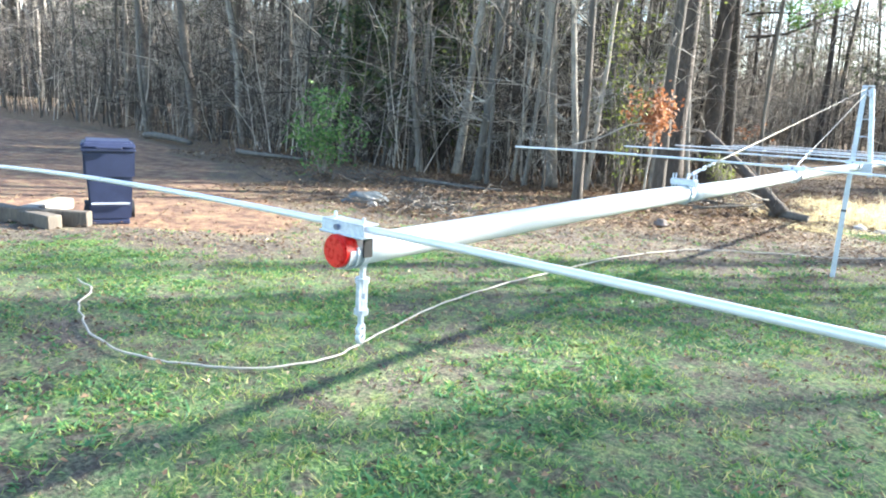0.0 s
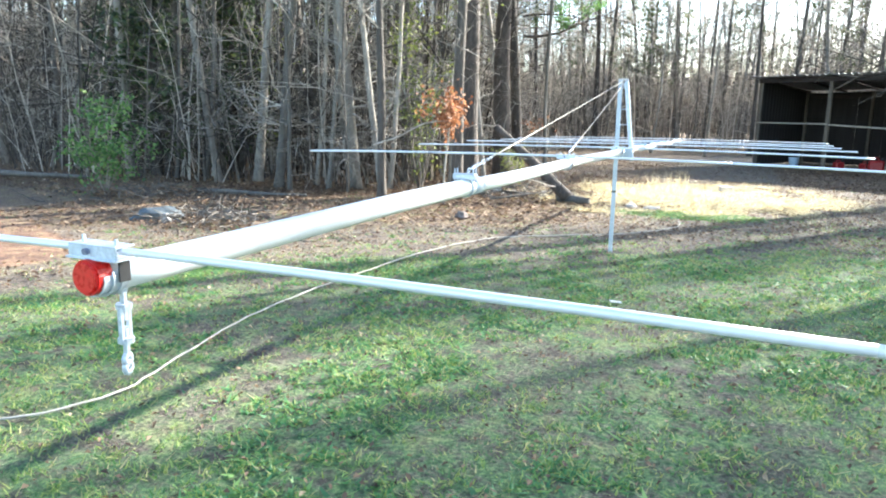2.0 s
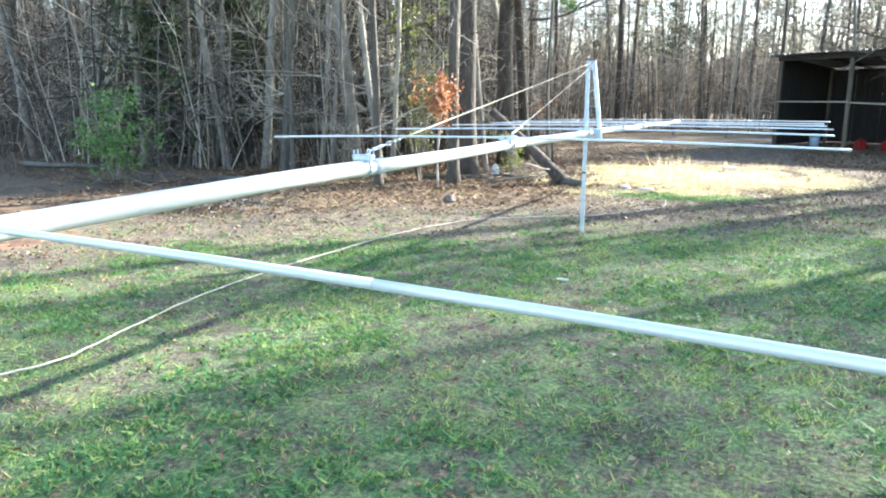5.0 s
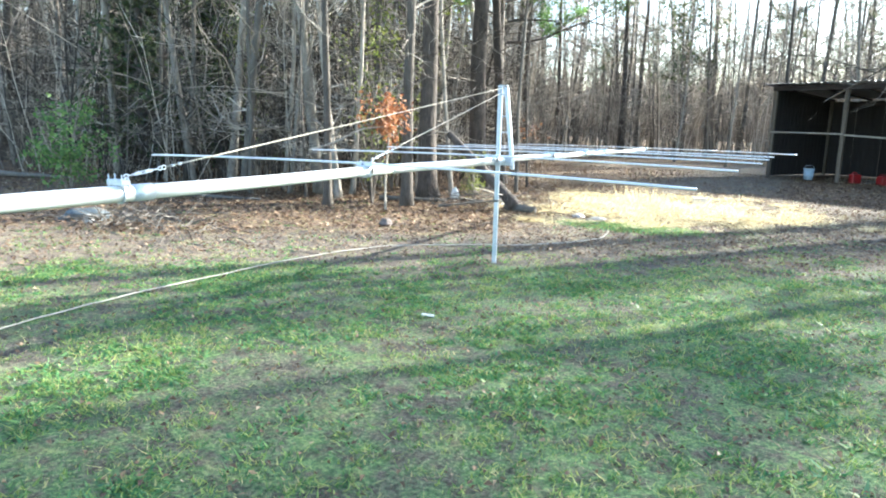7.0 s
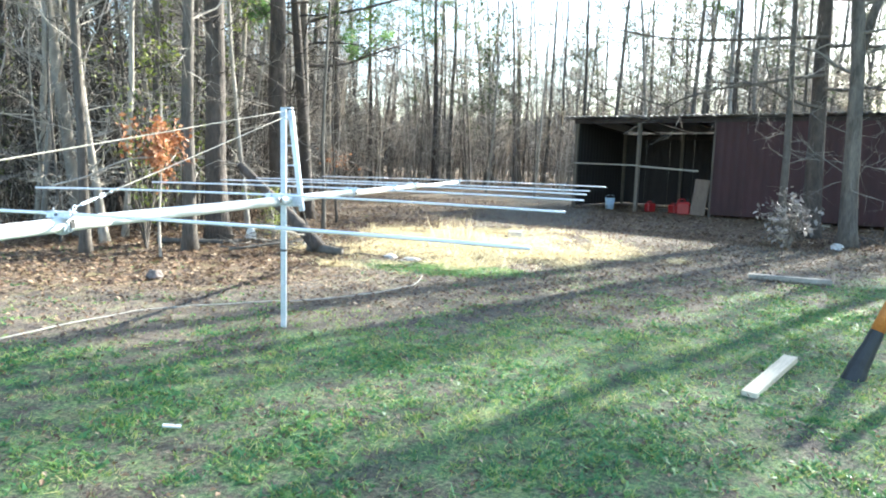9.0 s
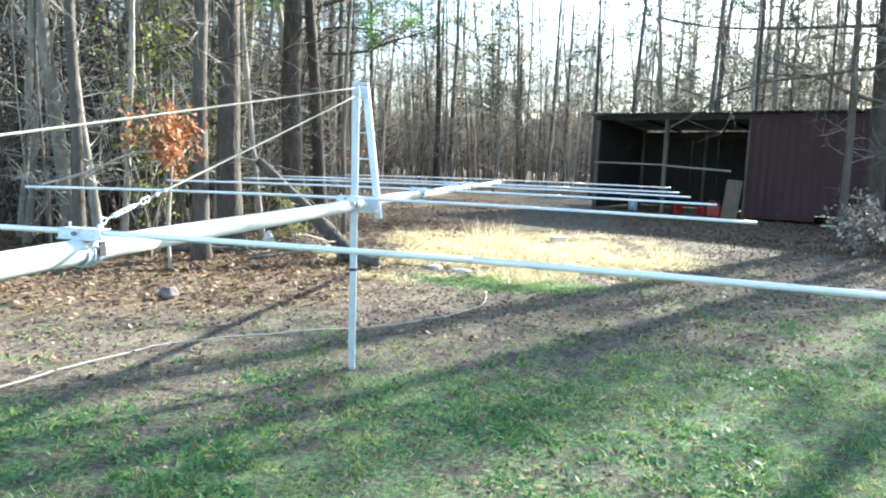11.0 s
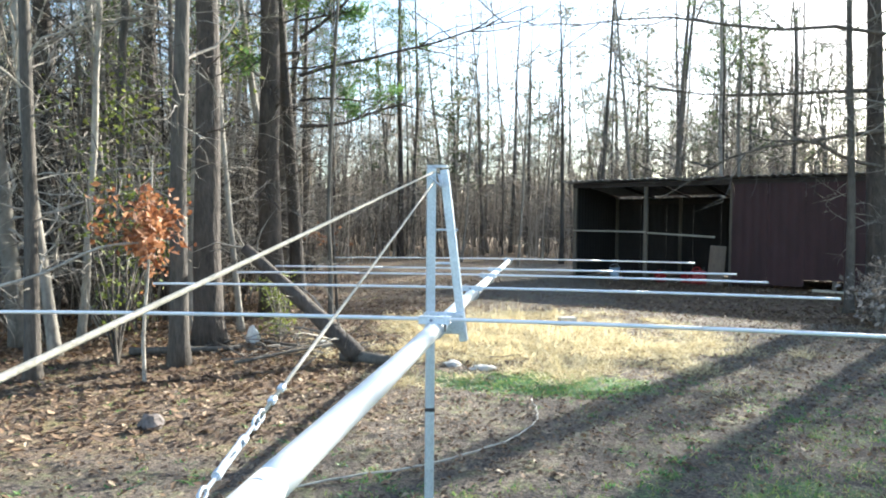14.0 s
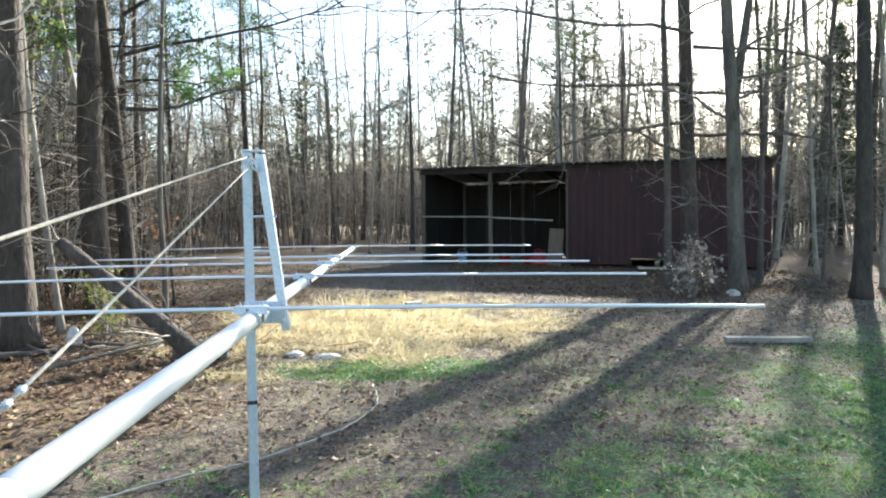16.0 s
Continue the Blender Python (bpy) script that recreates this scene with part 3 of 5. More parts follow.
for px in (0.06, 2.29, 4.68, 7.2, SL - 0.06):
    part("post", box((0.11, 0.11, SH - 0.10), (px, 0.09, (SH - 0.10) / 2), 0.008), M_SHEDWOOD, shed)
    part("post", box((0.10, 0.10, SB - 0.06), (px, SD - 0.09, (SB - 0.06) / 2), 0.008), M_SHEDWOOD, shed)
part("header_beam", box((SL, 0.06, 0.15), (SL / 2, 0.02, SH - 0.10), 0.006), M_SHADED_TIMBER, shed)
part("header_beam", box((SL, 0.06, 0.12), (SL / 2, SD - 0.03, SB - 0.22), 0.006), M_SHADED_TIMBER, shed)
for k in range(9):
    xx = 0.1 + k * (SL - 0.2) / 8
    a, b = Vector((xx, -0.05, SH - 0.06)), Vector((xx, SD, SB - 0.06))
    part("rafter", box((0.05, 0.09, (b - a).length), (a + b) / 2, 0.004, (b - a).to_track_quat("Z", "X").to_matrix().to_4x4()), M_SHADED_TIMBER, shed)
bm = bmesh.new()
box((2.3, 0.035, 0.05), (1.15, 0.02, 1.50), 0.005, Matrix.Rotation(radians(0.5), 4, "Y"), bm)
part("rail", bm, M_LUMBER, shed, "thin pale rail across the open bay")
bm = bmesh.new()
box((1.9, 0.035, 0.05), (3.3, 0.02, 1.42), 0.005, Matrix.Rotation(radians(3), 4, "Y"), bm)
part("rail", bm, M_LUMBER, shed, "thin pale rail across the open bay")


def roof_sheet(x0, x1):
    V, F = [], []
    n = int((x1 - x0) / 0.019)
    ys = (-0.28, SD + 0.2)
    for k in range(n + 1):
        x = x0 + (x1 - x0) * k / n
        w = 0.020 * math.sin(2 * math.pi * x / 0.19)
        for y in ys:
            z = SH + 0.02 + (SB - SH) * y / SD + w
            V += [(x, y, z), (x, y, z + 0.004)]
    for k in range(n):
        a = k * 4
        F += [(a, a + 2, a + 6, a + 4), (a + 1, a + 5, a + 7, a + 3), (a, a + 4, a + 5, a + 1), (a + 2, a + 3, a + 7, a + 6)]
    return link_mesh("roof_sheet", V, F, M_ROOF, shed)


for k in range(11):
    roof_sheet(-0.22 + k * 0.955, -0.22 + (k + 1) * 0.955 - 0.004)

# what stands in the shed
def local(m, x, y, z=0.0, rz=0.0, rx=0.0, ry=0.0):
    return m @ pose(x, y, z, rx, ry, rz)


board = part("leaning_board", box((0.44, 0.03, 1.12), (0, 0, 0.56), 0.006), M_TANBOARD)
board.matrix_world = local(SHED, 4.22, 0.30, 0.01, 4, -9, 3)
tagged(board, "tan weathered board leaning in the shed opening", "board")


def jug(name, mat, label, m, h=0.36):
    e = empty(name, m, label, "container")
    bm = bmesh.new()
    box((h * 0.85, h * 0.6, h * 0.8), (0, 0, h * 0.4), h * 0.09, None, bm)
    part("body", bm, mat, e)
    part("spout", rod(bmesh.new(), (h * 0.25, 0, h * 0.8), (h * 0.3, 0, h), h * 0.07, None, 10), M_BLACK, e)
    V, F = [], []
    add_tube(V, F, spline([(-h * 0.32, 0, h * 0.78), (-h * 0.2, 0, h * 0.95), (h * 0.05, 0, h * 0.95), (h * 0.14, 0, h * 0.78)], 4), [h * 0.045] * 13, 6)
    link_mesh("handle", V, F, mat, e, True)


jug("fuel_can", M_REDPLASTIC, "red plastic fuel can on the shed floor", local(SHED, 3.75, 0.35, 0, 20), 0.5)
jug("fuel_can", M_REDPLASTIC, "red plastic fuel can on the shed floor", local(SHED, 3.35, 0.6, 0, -30), 0.34)
jug("fuel_can", M_REDPLASTIC, "red plastic fuel can beside the shed post", local(SHED, 2.62, 0.5, 0, 60), 0.36)


def bucket(m, label, mat):
    e = empty("bucket", m, label, "bucket")
    bm = rod(bmesh.new(), (0, 0, 0), (0, 0, 0.36), 0.13, 0.16, 20)
    part("body", bm, mat, e, "", True)
    part("rim", rod(bmesh.new(), (0, 0, 0.345), (0, 0, 0.375), 0.17, None, 20), M_BLUEPLASTIC, e)
    V, F = [], []
    add_tube(V, F, spline([(-0.17, 0, 0.35), (-0.1, 0.02, 0.46), (0.1, 0.02, 0.46), (0.17, 0, 0.35)], 4), [0.005] * 13, 5)
    link_mesh("bail", V, F, M_GALV, e, True)


bucket(local(SHED, 1.25, 0.4), "pale blue plastic bucket in the open bay", M_BLUEPLASTIC)
rng = random.Random(5)
for k in range(6):
    w = rng.uniform(0.5, 1.3)
    ob = part("plank", box((w, 0.14, 0.035), (0, 0, 0.0175), 0.004), M_LUMBER if k % 2 else M_SHEDWOOD)
    ob.matrix_world = local(SHED, 2.7 + rng.uniform(-0.3, 1.0), 0.9 + 0.22 * k, 0.002, rng.uniform(-30, 30))
    tagged(ob, "grey plank lying on the shed floor", "plank", "planks in the shed")

# added pale strip that stands for light showing under the wall
ob = part("pale_sheet", box((1.25, 0.16, 0.05), (0, 0, 0.03), 0.012), M_LUMBER_NEW)
ob.matrix_world = local(SHED, 7.35, -0.30, 0.0, 4, 8, 2)
tagged(ob, "pale strip added for the light showing under the shed wall", "board")

# ---- bin and lumber at the drive ----
def wheeled_bin(m):
    e = empty("wheeled_bin", m, "navy blue plastic wheeled bin with closed lid", "bin")
    def taper(z0, w0, d0, z1, w1, d1, bevel=0.025):
        bm = bmesh.new()
        v = [bm.verts.new(p) for p in ((-w0, -d0, z0), (w0, -d0, z0), (w0, d0, z0), (-w0, d0, z0), (-w1, -d1, z1), (w1, -d1, z1), (w1, d1, z1), (-w1, d1, z1))]
        for f in ((3, 2, 1, 0), (4, 5, 6, 7), (0, 1, 5, 4), (1, 2, 6, 5), (2, 3, 7, 6), (3, 0, 4, 7)):
            bm.faces.new([v[i] for i in f])
        bmesh.ops.bevel(bm, geom=list(bm.edges), offset=bevel, segments=2, affect="EDGES")
        return bm
    part("body_lower", taper(0.05, 0.235, 0.27, 0.60, 0.265, 0.31), M_BIN, e)
    part("body_upper", taper(0.585, 0.285, 0.33, 0.93, 0.30, 0.35), M_BIN, e)
    part("rim", taper(0.92, 0.315, 0.365, 0.955, 0.315, 0.365, 0.01), M_BIN, e)
    bm = taper(0.955, 0.33, 0.385, 1.05, 0.28, 0.32, 0.03)
    lid = part("lid", bm, M_BIN, e)
    part("lid_grip", box((0.3, 0.03, 0.03), (0, -0.40, 0.97), 0.008), M_BIN, lid)
    part("grab_bar", rod(bmesh.new(), (-0.22, -0.315, 0.27), (0.22, -0.315, 0.27), 0.014, None, 10), M_GALV, e, "grey metal grab bar")
    for s in (-1, 1):
        w = part("wheel", rod(bmesh.new(), (s * 0.24, 0.27, 0.12), (s * 0.30, 0.27, 0.12), 0.12, None, 20), M_BLACK, e)
        part("hub", rod(bmesh.new(), (s * 0.235, 0.27, 0.12), (s * 0.308, 0.27, 0.12), 0.04, None, 12), M_BIN, w)
        part("side_rib", box((0.02, 0.05, 0.3), (s * 0.285, -0.1, 0.75), 0.006), M_BIN, e)
    part("handle", rod(bmesh.new(), (-0.24, 0.40, 0.98), (0.24, 0.40, 0.98), 0.016, None, 10), M_BIN, e)
    part("foot", box((0.44, 0.10, 0.06), (0, -0.22, 0.03), 0.01), M_BIN, e)


wheeled_bin(pose(-6.64, -4.33, 0, 0, 0, 67) @ Matrix.Diagonal((0.88, 0.88, 0.89, 1)))
for k, (x, y, z, rz, L, w, h, fresh) in enumerate(((-7.15, -5.15, 0, 100, 1.5, 0.16, 0.15, 0), (-6.78, -4.98, 0, 128, 1.0, 0.12, 0.17, 0), (-7.5, -4.7, 0, 40, 0.9, 0.2, 0.13, 1), (-7.75, -5.5, 0, 75, 1.2, 0.18, 0.1, 1))):
    ob = part("timber", box((w, L, h), (0, 0, h / 2), 0.01), M_LUMBER if fresh else M_SHEDWOOD)
    ob.matrix_world = pose(x, y, z, 0, 0, rz)
    tagged(ob, "pale weathered timber lying at the drive" if fresh else "grey weathered timber lying beside the bin", "timber", "timbers beside the bin")

# ---- loose things on the lawn ----
ob = part("plank", box((0.105, 1.0, 0.045), (0, 0, 0.0225), 0.004), M_LUMBER_NEW)
ob.matrix_world = pose(4.03, -0.16, 0.02, 3, 0, -27.5)
tagged(ob, "short pale plank lying on shaded grass", "plank")
ob = part("beam", box((1.03, 0.10, 0.07), (0, 0, 0.04), 0.006), M_LUMBER)
ob.matrix_world = pose(5.26, 4.69, 0.0, 0, 0, -7.7)
tagged(ob, "grey-green weathered timber beam on the bare ground", "beam")


def rock(name, m, size, mat, label, category="stone", seed=1):
    bm = bmesh.new()
    bmesh.ops.create_icosphere(bm, subdivisions=3, radius=1)
    for v in bm.verts:
        p = v.co.copy()
        k = 1 + 0.35 * noise.noise(p * 1.3 + Vector((seed, 0, 0))) + 0.12 * noise.noise(p * 4 + Vector((0, seed, 0)))
        v.co = Vector((p.x * size[0] * k, p.y * size[1] * k, max(-0.25, p.z) * size[2] * k + size[2] * 0.2))
    ob = part(name, bm, mat, None, "", False)
    ob.matrix_world = m
    return tagged(ob, label, category)


ob = part("concrete_block", box((0.28, 0.16, 0.14), (0, 0, 0.07), 0.012), M_STONE)
ob.matrix_world = pose(1.0, 8.1, 0.0, 0, 0, 15)
tagged(ob, "pale concrete block on straw-coloured grass", "block")
rock("flat_stone", pose(-0.08, 4.4, 0.0, 0, 0, 20), (0.15, 0.08, 0.045), M_STONE, "flat pale stone at the edge of dry grass", seed=2)
rock("flat_stone", pose(-0.45, 4.55, 0.0, 0, 0, 60), (0.12, 0.09, 0.05), M_STONE, "small pale stone at the edge of dry grass", seed=3)
# white sheet beside the log, built from the rock shape
rock("white_stone", pose(-3.25, 5.3, 0.06, 0, 0, 20), (0.085, 0.06, 0.17), M_WHITE, "white sheet-like piece standing beside the fallen log", seed=4)
rock("pale_stone", pose(-2.25, 5.25, 0.0, 0, 0, 70), (0.10, 0.07, 0.10), M_STONE, "white stone beside the fallen log", seed=6)
rock("pale_stone", pose(7.2, 9.4, 0.0, 0, 0, 70), (0.25, 0.12, 0.08), M_STONE, "pale stone under the trees", seed=8)
rock("crumpled_tarp", pose(-6.3, -0.6, 0.0, 0, 0, 50), (0.34, 0.16, 0.15), M_TARP, "crumpled grey-blue tarp lying at wood edge", "tarp", 5)
rock("pale_stone", pose(-6.0, -0.75, 0.0, 0, 0, 20), (0.09, 0.07, 0.10), M_STONE, "white stone lying beside the tarp", seed=7)

ob = part("paper_scrap", box((0.10, 0.035, 0.012), (0, 0, 0.02), 0.003, Matrix.Rotation(radians(6), 4, "Y")), M_WHITE)
ob.matrix_world = pose(0.48, -2.24, ground_z(0.48, -2.24) + 0.002, 0, 0, 25)
tagged(ob, "small white scrap lying in the grass", "scrap")

# charred stake and a post, at the edge of the yard
stake = empty("burnt_stake", pose(4.69, 0.13, 0), "orange round timber with black charred foot, leaning", "stake")
V, F = [], []
add_tube(V, F, [(-0.04, -0.03, -0.03), (0.0, 0.0, 0.08), (0.075, 0.03, 0.25), (0.12, 0.05, 0.36)], [0.085, 0.072, 0.056, 0.050], 12)
link_mesh("charred_foot", V, F, M_BLACK, stake, False, "black charred foot")
V, F = [], []
add_tube(V, F, [(0.118, 0.049, 0.355), (0.20, 0.085, 0.55), (0.29, 0.12, 0.78), (0.33, 0.14, 0.92)], [0.050, 0.045, 0.042, 0.040], 12)
link_mesh("stake_top", V, F, M_ORANGE, stake, True, "orange upper part")

post = part("blue_post", box((0.07, 0.07, 0.86), (0, 0, 0.40), 0.008), M_BLUEPLASTIC)
post.matrix_world = pose(5.14, 0.14, 0, 0, 0, 20)
tagged(post, "pale blue square post standing behind the stump", "post")

# ---- trees ----
def bend(rng, start, direction, length, n, wig, lift):
    pts, p, d = [start.copy()], start.copy(), direction.normalized()
    for k in range(n):
        d = (d + Vector((rng.gauss(0, wig), rng.gauss(0, wig), rng.gauss(0, wig) + lift))).normalized()
        p = p + d * (length / n)
        pts.append(p.copy())
    return pts


def taper_radii(r0, r1, n):
    return [r0 + (r1 - r0) * (k / n) for k in range(n + 1)]


def limb(rng, V, F, start, d, L, r, level, wig=0.16, lift=0.02, tips=None, kids=5):
    n = 6 if level == 0 else (4 if level == 1 else 2)
    wig = wig if level == 0 else wig * 1.7
    pts = bend(rng, start, d, L, n, wig, lift)
    add_tube(V, F, pts, taper_radii(r, r * 0.25, n), 5 if level == 0 else 3, False)
    if tips is not None and level >= 1:
        tips.append((pts[-1], (pts[-1] - pts[-2]).normalized()))
        tips.append((pts[len(pts) // 2], (pts[-1] - pts[-2]).normalized()))
    if level < 2:
        for c in range(kids if level == 0 else 5):
            t = rng.uniform(0.25, 1.0) * n
            i = min(n - 1, int(t))
            q = pts[i].lerp(pts[i + 1], t - i)
            base = (pts[i + 1] - pts[i]).normalized()
            side = Vector((rng.gauss(0, 1), rng.gauss(0, 1), rng.gauss(0.2, 0.7))).normalized()
            limb(rng, V, F, q, base * 0.6 + side * 0.8, L * rng.uniform(0.26, 0.48), r * 0.42, level + 1, wig if level == 0 else wig / 1.7, lift, tips, kids)


def tree(name, label, seed, H, r, first, count, reach, bark, lean=0.0, up=0.25, needles=0, kids=5, wig=0.02, fork=False, needle_mat=None, low_dead=0):
    """A tapered trunk with limbs, branches and twigs; with needles it becomes a pine."""
    rng = random.Random(seed)
    e = empty(name, Matrix.Identity(4), label, "tree")
    V, F = [], []
    n = 12
    az = rng.uniform(0, 6.28)
    pts = [Vector((0, 0, -0.1))]
    d = Vector((lean * math.cos(az), lean * math.sin(az), 1)).normalized()
    for k in range(n):
        d = (d + Vector((rng.gauss(0, wig), rng.gauss(0, wig), 0.02))).normalized()
        pts.append(pts[-1] + d * ((H + 0.1) / n))
    rad = [r * (1 - 0.85 * (k / n) ** 0.9) for k in range(n + 1)]
    pts.insert(1, pts[0].lerp(pts[1], 0.35))
    rad = [r * 1.5, r * 1.05] + rad[1:]
    add_tube(V, F, pts, rad, 12, True)
    if fork:
        f = pts[4]
        add_tube(V, F, bend(rng, f, Vector((0.35, 0.1, 1)), H * 0.55, 6, 0.04, 0.02), taper_radii(rad[4] * 0.75, 0.02, 6), 9)
    link_mesh("trunk", V, F, bark, e, True)
    V, F, tips = [], [], []
    for c in range(count):
        h = first + (0.98 - first) * ((c + rng.random()) / count)
        k = h * n + 1
        i = min(len(pts) - 2, int(k))
        q = pts[i].lerp(pts[i + 1], k - int(k))
        a = rng.uniform(0, 6.28)
        L = reach * (1.1 - 0.75 * (h - first) / (1 - first)) * rng.uniform(0.55, 1.1)
        limb(rng, V, F, q, Vector((math.cos(a), math.sin(a), up + rng.uniform(-0.2, 0.5))), L, max(0.009, rad[i] * 0.25), 0, 0.20, 0.03, tips, kids)
    for c in range(low_dead):
        h = rng.uniform(0.08, first)
        k = h * n + 1
        q = pts[int(k)].lerp(pts[int(k) + 1], k - int(k))
        a = rng.uniform(0, 6.28)
        limb(rng, V, F, q, Vector((math.cos(a), math.sin(a), rng.uniform(-0.2, 0.3))), reach * rng.uniform(0.25, 0.7), 0.011, 1, 0.2, -0.02)
    link_mesh("crown", V, F, M_TWIG if not needles else bark, e)
    if needles:
        V, F = [], []
        for p, d in tips:
            for c in range(needles):
                q = p + Vector((rng.gauss(0, 0.16), rng.gauss(0, 0.16), rng.gauss(0, 0.10)))
                w = Vector((rng.gauss(0, 1), rng.gauss(0, 1), rng.gauss(0.3, 0.8))).normalized() * rng.uniform(0.10, 0.20)
                s = w.cross(Vector((rng.random(), rng.random(), rng.random()))).normalized() * rng.uniform(0.012, 0.03)
                b = len(V)
                V += [tuple(q - s), tuple(q + s), tuple(q + w)]
                F.append((b, b + 1, b + 2))
        link_mesh("needles", V, F, needle_mat or M_NEEDLE, e, False, "tufts of green needles")
    return e


OAK = "bare grey-barked hardwood tree with twiggy winter crown"
SLIM = "slender bare young tree at the wood edge"
PINE = "tall pine with dark bark and high green needles"
protos = {
    "oak": [tree("bare_tree", OAK, s, 16, 0.13, 0.26, 34, 2.5, b, 0.03, 0.45, kids=6, low_dead=12) for s, b in ((21, M_BARK), (22, M_BARK), (23, M_BARK))],
    "slim": [tree("young_tree", SLIM, s, 10, 0.043, 0.12, 26, 1.5, b, 0.05, 0.5, kids=4, wig=0.03, low_dead=8) for s, b in ((31, M_BARK_PALE), (32, M_BARK), (33, M_BARK_PALE), (34, M_BARK_PALE))],
    "pine": [tree("pine_tree", PINE, s, 18, 0.17, 0.45, 30, 2.6, M_BARK_PINE, 0.03, 0.05, 5, kids=4, wig=0.03, low_dead=34) for s in (41, 42, 43)],
    "fork": [tree("forked_tree", "dark forked tree with long low limbs by the shed", 51, 15, 0.17, 0.22, 26, 3.6, M_BARK, 0.05, 0.15, kids=5, fork=True, low_dead=8)],
}
for kind in protos.values():
    for p in kind:
        p["group"] = "trees of the wood"
placed = set()
spots = []


def plant(kind, x, y, s=1.0, thick=1.0, turn=None, which=None, tilt=(0, 0)):
    rng = random.Random(int(x * 731 + y * 1297) & 0xffff)
    pool = protos[kind]
    i = rng.randrange(len(pool)) if which is None else which
    m = Matrix.LocRotScale((x, y, ground_z(x, y) - 0.02), Euler((radians(tilt[0]), radians(tilt[1]), rng.uniform(0, 6.28) if turn is None else radians(turn)), "ZXY"), (s * thick, s * thick, s))
    spots.append((x, y))
    if (kind, i) not in placed:
        placed.add((kind, i))
        pool[i].matrix_basis = m
    else:
        copy_thing(pool[i], m)


# trees of the wood edge
for kind, x, y, s, t in (
        ("oak", -3.55, 3.95, 0.85, 1.0), ("pine", -3.73, 5.05, 0.95, 1.2), ("pine", -4.1, 8.16, 1.0, 1.15), ("oak", -4.6, 2.95, 0.85, 0.85), ("oak", -5.99, 6.6, 0.85, 0.8), ("slim", -5.2, 4.09, 1.2, 1.4), ("oak", -5.8, 13.2, 0.95, 1.2), ("pine", -9.0, 8.9, 1.0, 1.0),
        ("slim", -7.9, 9.1, 1.3, 1.3), ("slim", -8.7, 4.6, 1.3, 1.1), ("slim", -7.6, 3.9, 1.2, 1.1), ("slim", -7.0, 3.5, 1.0, 1.1), ("slim", -6.1, 4.6, 1.2, 1.3),
        ("slim", -5.5, 4.9, 1.1, 1.1), ("slim", -6.6, 5.2, 1.2, 1.3), ("oak", -9.3, 7.4, 0.9, 0.9), ("slim", -7.3, 8.4, 1.3, 1.2), ("oak", -5.7, 7.4, 0.9, 0.8),
        ("oak", -11.4, 5.2, 0.9, 0.9), ("slim", -10.2, 4.6, 1.2, 1.2), ("slim", -12.6, 4.6, 1.2, 1.2), ("oak", -13.4, 6.0, 1.0, 1.0), ("slim", -4.6, 6.1, 1.0, 0.9),
        ("slim", -4.9, 10.2, 1.2, 1.1), ("slim", -4.3, 8.0, 0.9, 0.8), ("slim", -8.2, 4.9, 1.1, 0.9), ("slim", -9.5, 4.3, 1.2, 1.0), ("slim", -6.5, 4.1, 0.9, 0.8), ("slim", -5.9, 3.9, 1.0, 0.9), ("slim", -10.9, 4.4, 1.1, 0.9), ("slim", -7.2, 4.7, 1.2, 1.0), ("slim", -3.9, 6.4, 0.9, 0.8), ("slim", -2.9, 7.6, 0.9, 0.7), ("slim", -3.3, 9.3, 1.0, 0.9), ("oak", -16.5, 5.8, 1.0, 0.9), ("slim", -18, 5.2, 1.3, 1.2), ("oak", -20.5, 6.2, 1.0, 1.0), ("slim", -23.7, 4.9, 1.3, 1.2), ("oak", -25.5, 6.0, 1.0, 1.1), ("slim", -15, 5.0, 1.2, 1.2)):
    plant(kind, x, y, s, t, which=0 if x == -3.55 else None)
